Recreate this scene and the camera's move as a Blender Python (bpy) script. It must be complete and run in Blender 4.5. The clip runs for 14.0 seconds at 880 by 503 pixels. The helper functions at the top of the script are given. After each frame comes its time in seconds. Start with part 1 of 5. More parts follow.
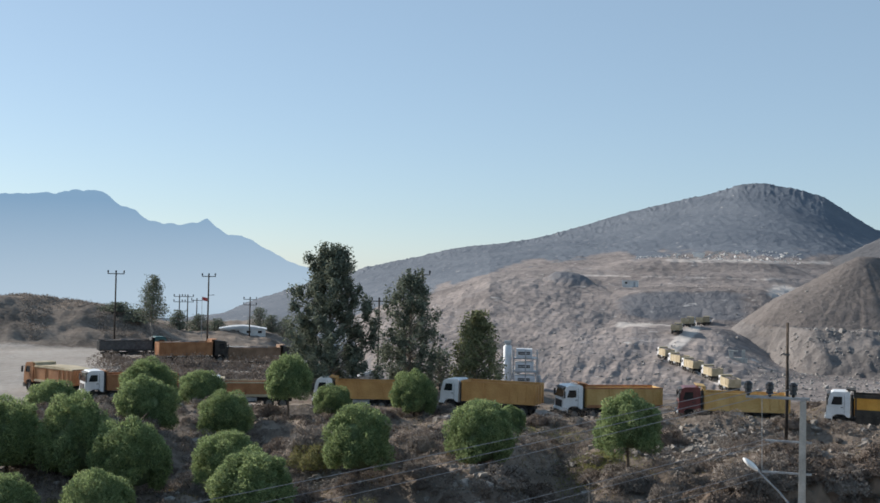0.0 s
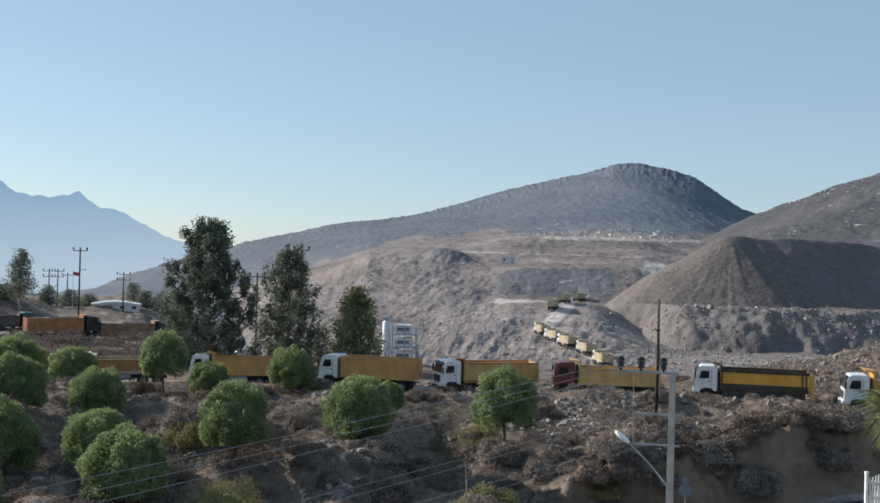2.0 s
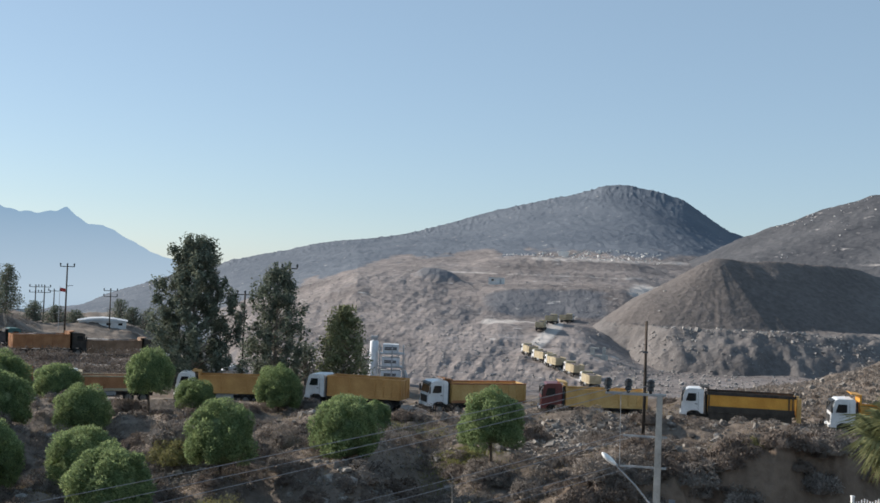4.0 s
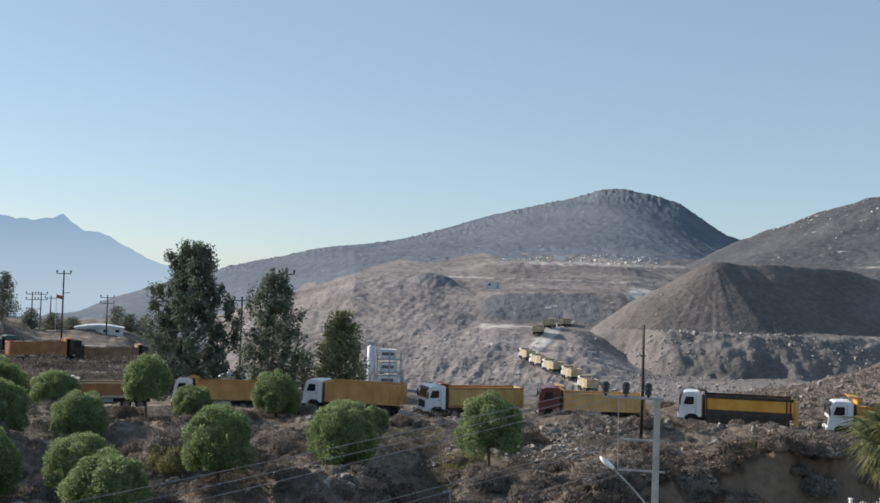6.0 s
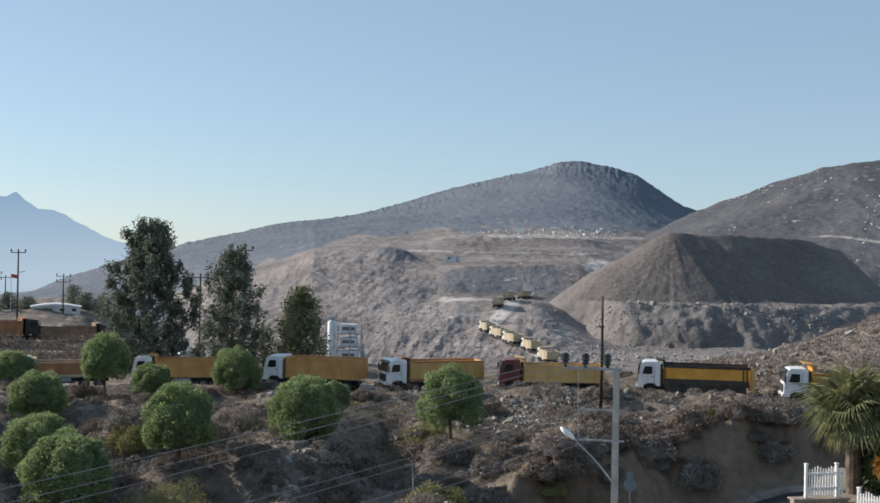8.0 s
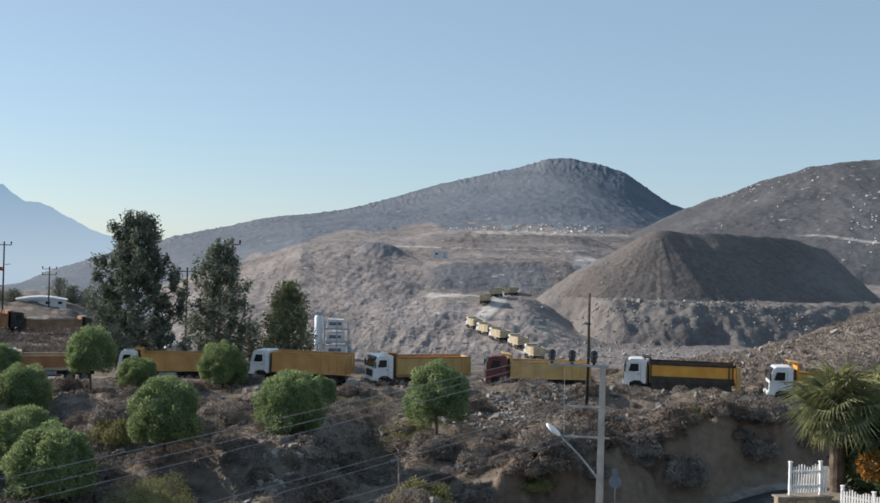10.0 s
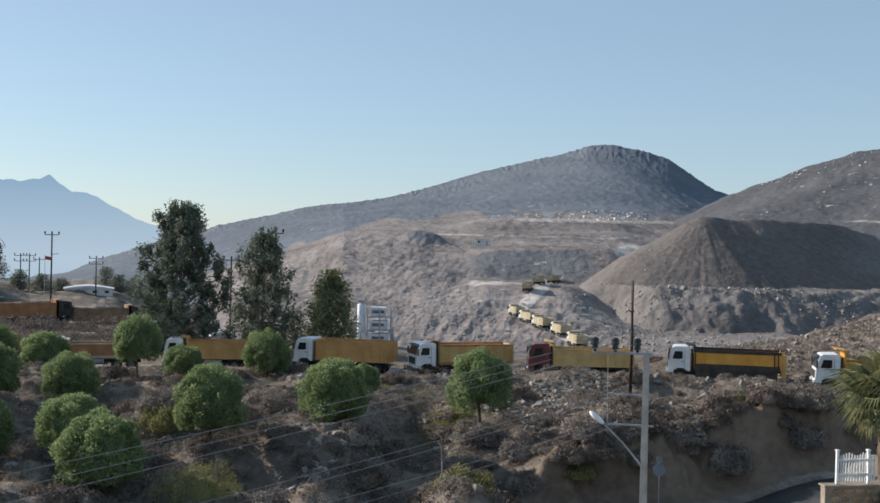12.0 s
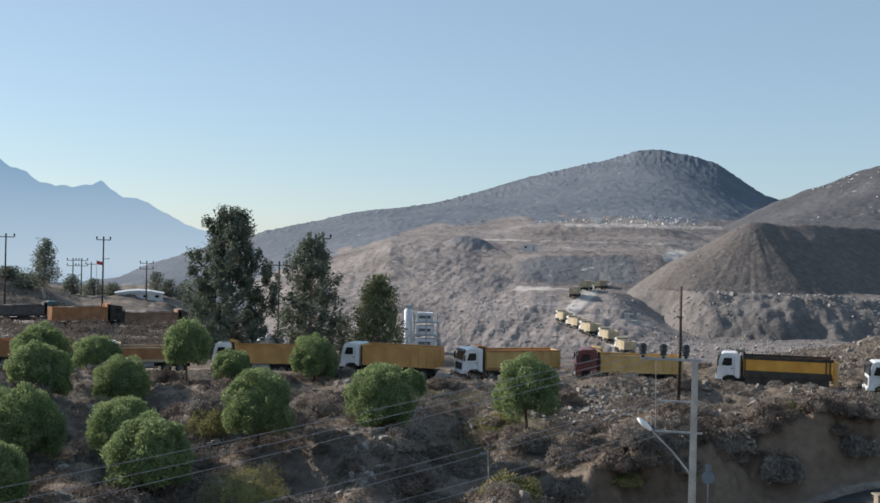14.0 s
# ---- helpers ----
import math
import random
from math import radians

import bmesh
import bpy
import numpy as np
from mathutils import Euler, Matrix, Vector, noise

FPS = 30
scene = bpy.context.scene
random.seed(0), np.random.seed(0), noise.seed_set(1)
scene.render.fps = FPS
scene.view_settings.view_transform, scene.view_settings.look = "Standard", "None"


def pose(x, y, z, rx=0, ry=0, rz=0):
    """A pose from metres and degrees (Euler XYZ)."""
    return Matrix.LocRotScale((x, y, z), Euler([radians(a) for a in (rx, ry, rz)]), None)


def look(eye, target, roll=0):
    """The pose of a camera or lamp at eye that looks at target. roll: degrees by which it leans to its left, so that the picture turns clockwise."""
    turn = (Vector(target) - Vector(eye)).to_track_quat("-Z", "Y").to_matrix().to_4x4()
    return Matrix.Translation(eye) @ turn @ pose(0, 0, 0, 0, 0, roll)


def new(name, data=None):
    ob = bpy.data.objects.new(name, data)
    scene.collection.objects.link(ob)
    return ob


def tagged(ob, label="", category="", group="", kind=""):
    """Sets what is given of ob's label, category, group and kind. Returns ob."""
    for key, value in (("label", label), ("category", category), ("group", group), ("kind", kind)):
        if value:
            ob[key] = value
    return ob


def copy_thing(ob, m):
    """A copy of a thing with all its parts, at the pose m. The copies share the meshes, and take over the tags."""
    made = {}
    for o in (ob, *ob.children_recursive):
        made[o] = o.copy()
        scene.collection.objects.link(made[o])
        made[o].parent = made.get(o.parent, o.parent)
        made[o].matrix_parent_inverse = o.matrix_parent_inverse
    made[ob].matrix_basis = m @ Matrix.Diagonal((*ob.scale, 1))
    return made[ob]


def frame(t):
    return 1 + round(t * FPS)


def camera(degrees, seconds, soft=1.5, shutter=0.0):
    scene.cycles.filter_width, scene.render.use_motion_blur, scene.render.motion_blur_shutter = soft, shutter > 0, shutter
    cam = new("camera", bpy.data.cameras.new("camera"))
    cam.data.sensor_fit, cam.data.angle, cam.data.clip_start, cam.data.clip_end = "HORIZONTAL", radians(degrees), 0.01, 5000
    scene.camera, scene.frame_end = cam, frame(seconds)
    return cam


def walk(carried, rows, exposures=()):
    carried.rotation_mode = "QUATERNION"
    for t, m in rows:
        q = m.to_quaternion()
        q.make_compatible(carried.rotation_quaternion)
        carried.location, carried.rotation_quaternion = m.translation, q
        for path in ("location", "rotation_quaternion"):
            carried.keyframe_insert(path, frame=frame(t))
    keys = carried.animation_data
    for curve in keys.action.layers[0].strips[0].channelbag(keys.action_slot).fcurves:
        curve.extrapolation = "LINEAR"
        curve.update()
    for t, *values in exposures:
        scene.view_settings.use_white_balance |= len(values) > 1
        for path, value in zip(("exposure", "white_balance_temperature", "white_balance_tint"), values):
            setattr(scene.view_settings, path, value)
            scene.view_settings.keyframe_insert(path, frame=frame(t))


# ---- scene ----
# ---- camera: it turns where it stands, on a high balcony ----
EYE = 14.0
cam = camera(42.9, 14.0, soft=1.6)
PATH = [
    (0.0, 91.42, -1.19, 1.39),
    (0.5, 91.19, -1.14, -0.10),
    (1.0, 90.84, -1.23, -1.82),
    (1.5, 90.53, -1.34, -3.61),
    (2.0, 90.34, -1.53, -4.76),
    (2.5, 90.41, -1.72, -5.18),
    (3.0, 90.67, -1.87, -5.17),
    (3.5, 91.00, -2.01, -5.17),
    (4.0, 91.37, -2.13, -5.36),
    (6.5, 91.62, -1.61, -5.67),
    (7.0, 91.19, -1.47, -6.05),
    (7.5, 90.69, -1.20, -6.74),
    (8.0, 90.34, -1.05, -7.58),
    (10.5, 90.04, -1.54, -8.22),
    (11.0, 89.82, -1.46, -7.56),
    (11.5, 89.62, -1.37, -6.83),
    (12.0, 89.47, -1.26, -6.06),
    (12.5, 89.42, -1.20, -5.27),
    (13.0, 89.46, -1.18, -4.56),
    (13.5, 89.58, -1.22, -4.01),
    (14.0, 89.69, -1.30, -3.67),
]
walk(cam, [(t, pose(0, 0, EYE, rx, ry, rz)) for t, rx, ry, rz in PATH])

# ---- sky and sun: clear morning, sun ahead to the left ----
SUN_AZ, SUN_EL = -59.0, 24.0
world = bpy.data.worlds.new("sky")
scene.world = world
world.use_nodes = True
wn = world.node_tree.nodes
sky = wn.new("ShaderNodeTexSky")
sky.sky_type = "NISHITA"
sky.sun_disc = False
sky.sun_elevation = radians(SUN_EL)
sky.sun_rotation = radians(SUN_AZ)
sky.altitude = 100
sky.air_density = 0.9
sky.dust_density = 0.2
sky.ozone_density = 2.4
wn["Background"].inputs["Strength"].default_value = 0.108
haze = wn.new("ShaderNodeHueSaturation")
haze.inputs["Saturation"].default_value = 0.84
world.node_tree.links.new(sky.outputs[0], haze.inputs["Color"])
# a dusty haze evens out the whole sky
dust = wn.new("ShaderNodeMix")
dust.data_type = "RGBA"
dust.inputs[0].default_value = 0.48
dust.inputs[7].default_value = (2.5, 3.75, 4.95, 1)
world.node_tree.links.new(haze.outputs[0], dust.inputs[6])
world.node_tree.links.new(dust.outputs[2], wn["Background"].inputs["Color"])
lamp = bpy.data.lights.new("sun", "SUN")
lamp.energy, lamp.angle, lamp.color = 5.0, radians(0.6), (1.0, 0.93, 0.84)
sun = new("sun", lamp)
to_sun = Vector((math.sin(radians(SUN_AZ)) * math.cos(radians(SUN_EL)), math.cos(radians(SUN_AZ)) * math.cos(radians(SUN_EL)), math.sin(radians(SUN_EL))))
sun.matrix_world = look(to_sun * 300, (0, 0, 0))
scene.view_settings.exposure = 0.32

# ---- materials ----
def ramp_node(n, stops):
    r = n.new("ShaderNodeValToRGB")
    e = r.color_ramp.elements
    while len(e) < len(stops):
        e.new(0.5)
    for k, (p, c) in enumerate(stops):
        e[k].position, e[k].color = p, (*c, 1)
    return r


def surface(name, dark, light, size=1.0, rough=0.9, bump=0.3, metal=0.0, fine=8.0, grain=0.35, random_tint=0.0, island=False, depth=0.05):
    """A mottled surface: patches of `size` metres between two colours, finer grain on top, and relief."""
    m = bpy.data.materials.new(name)
    m.use_nodes = True
    n, l = m.node_tree.nodes, m.node_tree.links
    b = n["Principled BSDF"]
    tc = n.new("ShaderNodeTexCoord")
    n1 = n.new("ShaderNodeTexNoise")
    n1.inputs["Scale"].default_value, n1.inputs["Detail"].default_value = 1 / size, 5
    l.new(tc.outputs["Object"], n1.inputs["Vector"])
    n2 = n.new("ShaderNodeTexNoise")
    n2.inputs["Scale"].default_value, n2.inputs["Detail"].default_value = fine / size, 4
    l.new(tc.outputs["Object"], n2.inputs["Vector"])
    mix = n.new("ShaderNodeMath")
    mix.operation = "MULTIPLY_ADD"
    l.new(n2.outputs["Fac"], mix.inputs[0])
    mix.inputs[1].default_value = grain
    sub = n.new("ShaderNodeMath")
    sub.operation = "SUBTRACT"
    l.new(n1.outputs["Fac"], sub.inputs[0])
    sub.inputs[1].default_value = grain / 2
    l.new(sub.outputs[0], mix.inputs[2])
    r = ramp_node(n, ((0.33, dark), (0.67, light)))
    l.new(mix.outputs[0], r.inputs[0])
    out = r.outputs[0]
    if random_tint:
        src = n.new("ShaderNodeNewGeometry").outputs["Random Per Island"] if island else n.new("ShaderNodeObjectInfo").outputs["Random"]
        mr = n.new("ShaderNodeMapRange")
        mr.inputs["To Min"].default_value, mr.inputs["To Max"].default_value = 1 - random_tint, 1 + random_tint
        l.new(src, mr.inputs["Value"])
        hsv = n.new("ShaderNodeHueSaturation")
        l.new(mr.outputs[0], hsv.inputs["Value"])
        l.new(out, hsv.inputs["Color"])
        out = hsv.outputs[0]
    l.new(out, b.inputs["Base Color"])
    b.inputs["Roughness"].default_value, b.inputs["Metallic"].default_value = rough, metal
    b.inputs["Specular IOR Level"].default_value = 0.25 if rough > 0.6 else 0.5
    if bump:
        bp = n.new("ShaderNodeBump")
        bp.inputs["Strength"].default_value, bp.inputs["Distance"].default_value = bump, depth
        l.new(mix.outputs[0], bp.inputs["Height"])
        l.new(bp.outputs[0], b.inputs["Normal"])
    return m


def leafy(name, dark, light, tint=0.25, through_light=0.25):
    """Foliage: each leaf or tuft has its own tone, and lets some light through."""
    m = surface(name, dark, light, 0.9, 0.85, 0, random_tint=tint, island=True)
    n, l = m.node_tree.nodes, m.node_tree.links
    b = n["Principled BSDF"]
    colour = b.inputs["Base Color"].links[0].from_socket
    t = n.new("ShaderNodeBsdfTranslucent")
    l.new(colour, t.inputs["Color"])
    mx = n.new("ShaderNodeMixShader")
    mx.inputs[0].default_value = through_light
    l.new(b.outputs[0], mx.inputs[1])
    l.new(t.outputs[0], mx.inputs[2])
    l.new(mx.outputs[0], n["Material Output"].inputs["Surface"])
    return m


def land(name, layers, size, fine, bump=0.5, depth=0.1, speck=None):
    """Land: a base pair of colours, then pairs blended in by the mesh's own 0..1 attributes, broken up by noise."""
    m = bpy.data.materials.new(name)
    m.use_nodes = True
    n, l = m.node_tree.nodes, m.node_tree.links
    b = n["Principled BSDF"]
    tc = n.new("ShaderNodeTexCoord")
    big = n.new("ShaderNodeTexNoise")
    big.inputs["Scale"].default_value, big.inputs["Detail"].default_value = 1 / size, 6
    small = n.new("ShaderNodeTexNoise")
    small.inputs["Scale"].default_value, small.inputs["Detail"].default_value = 1 / fine, 5
    small.inputs["Roughness"].default_value = 0.65
    for k in (big, small):
        l.new(tc.outputs["Object"], k.inputs["Vector"])
    add = n.new("ShaderNodeMath")
    add.operation = "ADD"
    l.new(big.outputs["Fac"], add.inputs[0])
    l.new(small.outputs["Fac"], add.inputs[1])
    half = n.new("ShaderNodeMath")
    half.operation = "MULTIPLY"
    half.inputs[1].default_value = 0.5
    l.new(add.outputs[0], half.inputs[0])
    out = None
    for attr, c1, c2 in layers:
        r = ramp_node(n, ((0.38, c1), (0.62, c2)))
        l.new(half.outputs[0], r.inputs[0])
        if out is None:
            out = r.outputs[0]
            continue
        a = n.new("ShaderNodeAttribute")
        a.attribute_name = attr
        s = n.new("ShaderNodeMath")
        s.operation = "ADD"
        l.new(a.outputs["Fac"], s.inputs[0])
        l.new(half.outputs[0], s.inputs[1])
        mr = n.new("ShaderNodeMapRange")
        mr.inputs["From Min"].default_value, mr.inputs["From Max"].default_value = 0.85, 1.15
        l.new(s.outputs[0], mr.inputs["Value"])
        mx = n.new("ShaderNodeMix")
        mx.data_type = "RGBA"
        l.new(mr.outputs[0], mx.inputs[0])
        l.new(out, mx.inputs[6])
        l.new(r.outputs[0], mx.inputs[7])
        out = mx.outputs[2]
    if speck:
        v = n.new("ShaderNodeTexNoise")
        v.inputs["Scale"].default_value, v.inputs["Detail"].default_value = 1 / speck[0], 3
        l.new(tc.outputs["Object"], v.inputs["Vector"])
        mr = n.new("ShaderNodeMapRange")
        mr.inputs["From Min"].default_value, mr.inputs["From Max"].default_value = speck[1], speck[1] + 0.06
        l.new(v.outputs["Fac"], mr.inputs["Value"])
        mx = n.new("ShaderNodeMix")
        mx.data_type = "RGBA"
        l.new(mr.outputs[0], mx.inputs[0])
        l.new(out, mx.inputs[6])
        mx.inputs[7].default_value = (*speck[2], 1)
        out = mx.outputs[2]
    l.new(out, b.inputs["Base Color"])
    b.inputs["Roughness"].default_value = 0.95
    b.inputs["Specular IOR Level"].default_value = 0.1
    bp = n.new("ShaderNodeBump")
    bp.inputs["Strength"].default_value, bp.inputs["Distance"].default_value = bump, depth
    l.new(small.outputs["Fac"], bp.inputs["Height"])
    l.new(bp.outputs[0], b.inputs["Normal"])
    return m


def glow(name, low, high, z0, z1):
    """Far distance: a plain glowing backdrop; haze painted as an upward two-tone fade."""
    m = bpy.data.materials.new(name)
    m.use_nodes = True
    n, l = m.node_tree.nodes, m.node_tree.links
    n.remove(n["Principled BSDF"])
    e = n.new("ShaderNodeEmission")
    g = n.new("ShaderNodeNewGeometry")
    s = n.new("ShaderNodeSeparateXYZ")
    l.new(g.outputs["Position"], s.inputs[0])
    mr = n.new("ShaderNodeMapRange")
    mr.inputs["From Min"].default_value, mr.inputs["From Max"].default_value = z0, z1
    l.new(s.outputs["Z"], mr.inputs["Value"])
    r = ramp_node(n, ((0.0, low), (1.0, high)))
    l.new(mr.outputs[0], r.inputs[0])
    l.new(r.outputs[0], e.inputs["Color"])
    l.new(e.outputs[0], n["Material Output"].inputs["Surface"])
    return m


M_GROUND = land("dry_scrub_ground", (
    ("", (0.115, 0.092, 0.076), (0.26, 0.215, 0.178)),
    ("pale", (0.27, 0.24, 0.215), (0.39, 0.355, 0.32)),
    ("earth", (0.125, 0.09, 0.066), (0.24, 0.175, 0.13)),
    # bluish pair that paints distance haze over the valley ground
    ("far_haze", (0.17, 0.19, 0.21), (0.24, 0.26, 0.28))), 9.0, 0.8, 0.8, 0.25)
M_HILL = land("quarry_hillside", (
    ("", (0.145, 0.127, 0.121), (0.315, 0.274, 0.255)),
    # scrub tones shifted towards blue, painting distance haze into the colour
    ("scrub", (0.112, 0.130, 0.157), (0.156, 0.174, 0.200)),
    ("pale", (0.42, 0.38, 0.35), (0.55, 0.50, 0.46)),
    # dark pair that paints shade on the pit wall
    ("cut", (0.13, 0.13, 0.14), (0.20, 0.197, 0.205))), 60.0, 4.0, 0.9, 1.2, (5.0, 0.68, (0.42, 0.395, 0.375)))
M_HILL2 = land("scrub_hillside", (
    ("", (0.068, 0.070, 0.078), (0.122, 0.121, 0.127)),
    ("pale", (0.34, 0.31, 0.29), (0.44, 0.40, 0.37))), 50.0, 4.0, 0.9, 1.2, (7.0, 0.67, (0.40, 0.37, 0.35)))
M_HEAP = land("crushed_spoil", (
    ("", (0.118, 0.104, 0.098), (0.20, 0.176, 0.164)),
    ("pale", (0.118, 0.107, 0.103), (0.215, 0.196, 0.186))), 30.0, 2.0, 0.9, 0.8)
# haze tones painted into the glow, paler towards the mountain foot
M_MOUNTAIN = glow("painted_haze_mountain", (0.36, 0.455, 0.545), (0.185, 0.30, 0.435), -60, 270)
M_ASPHALT = surface("asphalt", (0.04, 0.04, 0.043), (0.075, 0.073, 0.072), 1.5, 0.85, 0.3, fine=20)
M_ROCK = surface("limestone", (0.17, 0.16, 0.15), (0.40, 0.375, 0.355), 0.5, 0.9, 0.5, random_tint=0.25, island=True)
M_RUBBLE = surface("slope_rubble", (0.13, 0.115, 0.10), (0.33, 0.30, 0.27), 0.5, 0.9, 0.5, random_tint=0.25, island=True)
M_FRESH = surface("fresh_limestone", (0.50, 0.48, 0.46), (0.72, 0.70, 0.68), 1.0, 0.9, 0.4, random_tint=0.15, island=True)
M_ROCKS = surface("boulder_limestone", (0.13, 0.12, 0.11), (0.32, 0.30, 0.28), 0.5, 0.9, 0.5, random_tint=0.25)
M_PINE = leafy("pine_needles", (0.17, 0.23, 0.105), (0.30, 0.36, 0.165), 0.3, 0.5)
# darker needle green for solid cores, painting the shade inside the pine crowns
M_PINE_CORE = surface("shade_green_core", (0.10, 0.13, 0.065), (0.16, 0.195, 0.095), 0.5, 0.9, 0.6)
M_EUC = leafy("eucalyptus_leaves", (0.10, 0.12, 0.09), (0.19, 0.21, 0.155), 0.35, 0.3)
M_EUC_PALE = leafy("pale_eucalyptus_leaves", (0.13, 0.145, 0.08), (0.27, 0.28, 0.15), 0.35, 0.35)
M_BARK = surface("bark", (0.07, 0.05, 0.038), (0.17, 0.13, 0.10), 0.3, 0.9, 0.6)
M_EUC_BARK = surface("pale_bark", (0.16, 0.13, 0.11), (0.38, 0.34, 0.29), 0.4, 0.85, 0.4)
M_SHRUB = leafy("dry_brush", (0.125, 0.098, 0.08), (0.265, 0.215, 0.18), 0.10, 0.2)
M_SHRUB2 = leafy("grey_brush", (0.158, 0.135, 0.117), (0.330, 0.285, 0.247), 0.10, 0.2)
M_SHRUB3 = leafy("olive_brush", (0.15, 0.145, 0.062), (0.33, 0.30, 0.125), 0.2, 0.3)
M_GRASS = leafy("dry_grass", (0.20, 0.15, 0.08), (0.36, 0.28, 0.16), 0.2, 0.25)
M_GREEN = leafy("green_grass", (0.15, 0.155, 0.06), (0.29, 0.28, 0.11), 0.2, 0.3)
M_CONCRETE = surface("pole_concrete", (0.36, 0.34, 0.31), (0.52, 0.50, 0.46), 0.6, 0.85, 0.2)
M_OLDWOOD = surface("dark_pole_wood", (0.03, 0.024, 0.02), (0.07, 0.055, 0.045), 0.3, 0.85, 0.3)
M_STEEL = surface("galvanised_steel", (0.30, 0.31, 0.32), (0.45, 0.46, 0.47), 0.4, 0.5, 0.05, metal=0.6)
M_DARKSTEEL = surface("dark_steel", (0.05, 0.05, 0.052), (0.10, 0.10, 0.10), 0.4, 0.6, 0.05, metal=0.3)
M_PORCELAIN = surface("brown_porcelain", (0.012, 0.010, 0.010), (0.025, 0.02, 0.018), 0.3, 0.25, 0)
M_WIRE = surface("aluminium_wire", (0.26, 0.26, 0.275), (0.36, 0.36, 0.375), 0.5, 0.6, 0, metal=0.2)
M_LAMP = surface("lamp_housing", (0.72, 0.72, 0.70), (0.85, 0.85, 0.83), 0.4, 0.4, 0)
M_WHITE = surface("white_truck_paint", (0.62, 0.62, 0.62), (0.80, 0.80, 0.80), 0.8, 0.35, 0.03)
M_RED = surface("maroon_truck_paint", (0.10, 0.022, 0.022), (0.17, 0.045, 0.04), 0.8, 0.4, 0.03)
M_ORANGE = surface("orange_bed_paint", (0.48, 0.235, 0.07), (0.62, 0.335, 0.115), 1.1, 0.55, 0.05)
M_YELLOW = surface("yellow_bed_paint", (0.56, 0.25, 0.03), (0.70, 0.35, 0.055), 1.1, 0.5, 0.05)
M_MUSTARD = surface("dusty_mustard_paint", (0.46, 0.275, 0.085), (0.59, 0.385, 0.15), 1.1, 0.6, 0.05)
M_RUST = surface("rusty_orange_paint", (0.29, 0.13, 0.06), (0.43, 0.21, 0.10), 1.1, 0.65, 0.05)
M_DUSTY = surface("dusty_brown_paint", (0.19, 0.115, 0.07), (0.30, 0.19, 0.125), 1.1, 0.75, 0.05)
M_SANDY = surface("dusty_cream_paint", (0.36, 0.295, 0.19), (0.50, 0.42, 0.29), 1.1, 0.7, 0.05)
M_TEAL = surface("teal_tarpaulin", (0.03, 0.085, 0.09), (0.06, 0.14, 0.14), 0.8, 0.7, 0.2)
M_BLACK = surface("black_plastic", (0.015, 0.015, 0.016), (0.035, 0.034, 0.033), 0.5, 0.6, 0.05)
M_TYRE = surface("dusty_tyre", (0.025, 0.023, 0.021), (0.07, 0.062, 0.055), 0.3, 0.9, 0.2)
M_HUB = surface("wheel_hub", (0.16, 0.15, 0.14), (0.28, 0.27, 0.25), 0.3, 0.6, 0.1, metal=0.4)
M_BODYDARK = surface("dark_bed_trim", (0.035, 0.03, 0.026), (0.07, 0.06, 0.05), 0.6, 0.7, 0.1)
M_GLASS = surface("dark_cab_glass", (0.012, 0.015, 0.018), (0.02, 0.024, 0.028), 1.0, 0.06, 0)
M_SIGN = surface("blue_sign_back", (0.16, 0.19, 0.22), (0.24, 0.27, 0.30), 0.4, 0.5, 0)
M_PICKET = surface("white_picket_paint", (0.68, 0.67, 0.66), (0.82, 0.81, 0.80), 0.3, 0.6, 0.1, random_tint=0.06)
M_STONE = surface("tan_wall_stone", (0.26, 0.19, 0.12), (0.46, 0.35, 0.24), 0.25, 0.9, 0.5, random_tint=0.25)
M_MORTAR = surface("wall_mortar", (0.22, 0.18, 0.14), (0.34, 0.29, 0.23), 0.3, 0.95, 0.4)
M_PALM = leafy("palm_leaf", (0.15, 0.165, 0.08), (0.33, 0.33, 0.17), 0.35, 0.3)
M_PALM_DEAD = leafy("dead_palm_leaf", (0.22, 0.16, 0.09), (0.38, 0.29, 0.18), 0.3, 0.2)
M_HEDGE = leafy("dark_hedge_leaf", (0.030, 0.053, 0.027), (0.075, 0.112, 0.045), 0.35, 0.2)
# orange sunlight on a garden bush, painted in as its leaf colour
M_SUNLIT_LEAF = leafy("orange_sunlit_leaf", (0.28, 0.13, 0.03), (0.46, 0.24, 0.06), 0.3, 0.3)
M_PLASTER = surface("white_render", (0.55, 0.54, 0.52), (0.74, 0.73, 0.71), 2.0, 0.9, 0.1)
M_ROOF = surface("sheet_roof", (0.50, 0.51, 0.52), (0.66, 0.67, 0.68), 2.0, 0.6, 0.1)
M_PLANT = surface("plant_white_steel", (0.52, 0.54, 0.56), (0.72, 0.74, 0.76), 2.5, 0.6, 0.05)
M_FLAG = surface("red_cloth", (0.40, 0.06, 0.055), (0.52, 0.09, 0.08), 0.4, 0.8, 0)

# ---- plan: places by bearing (degrees to the right of north) and distance ----
def spot(az, d, z=0.0):
    a = radians(az)
    return Vector((d * math.sin(a), d * math.cos(a), z))


def smooth(a, b, x):
    t = np.clip((np.asarray(x, float) - a) / (b - a), 0, 1)
    return t * t * (3 - 2 * t)


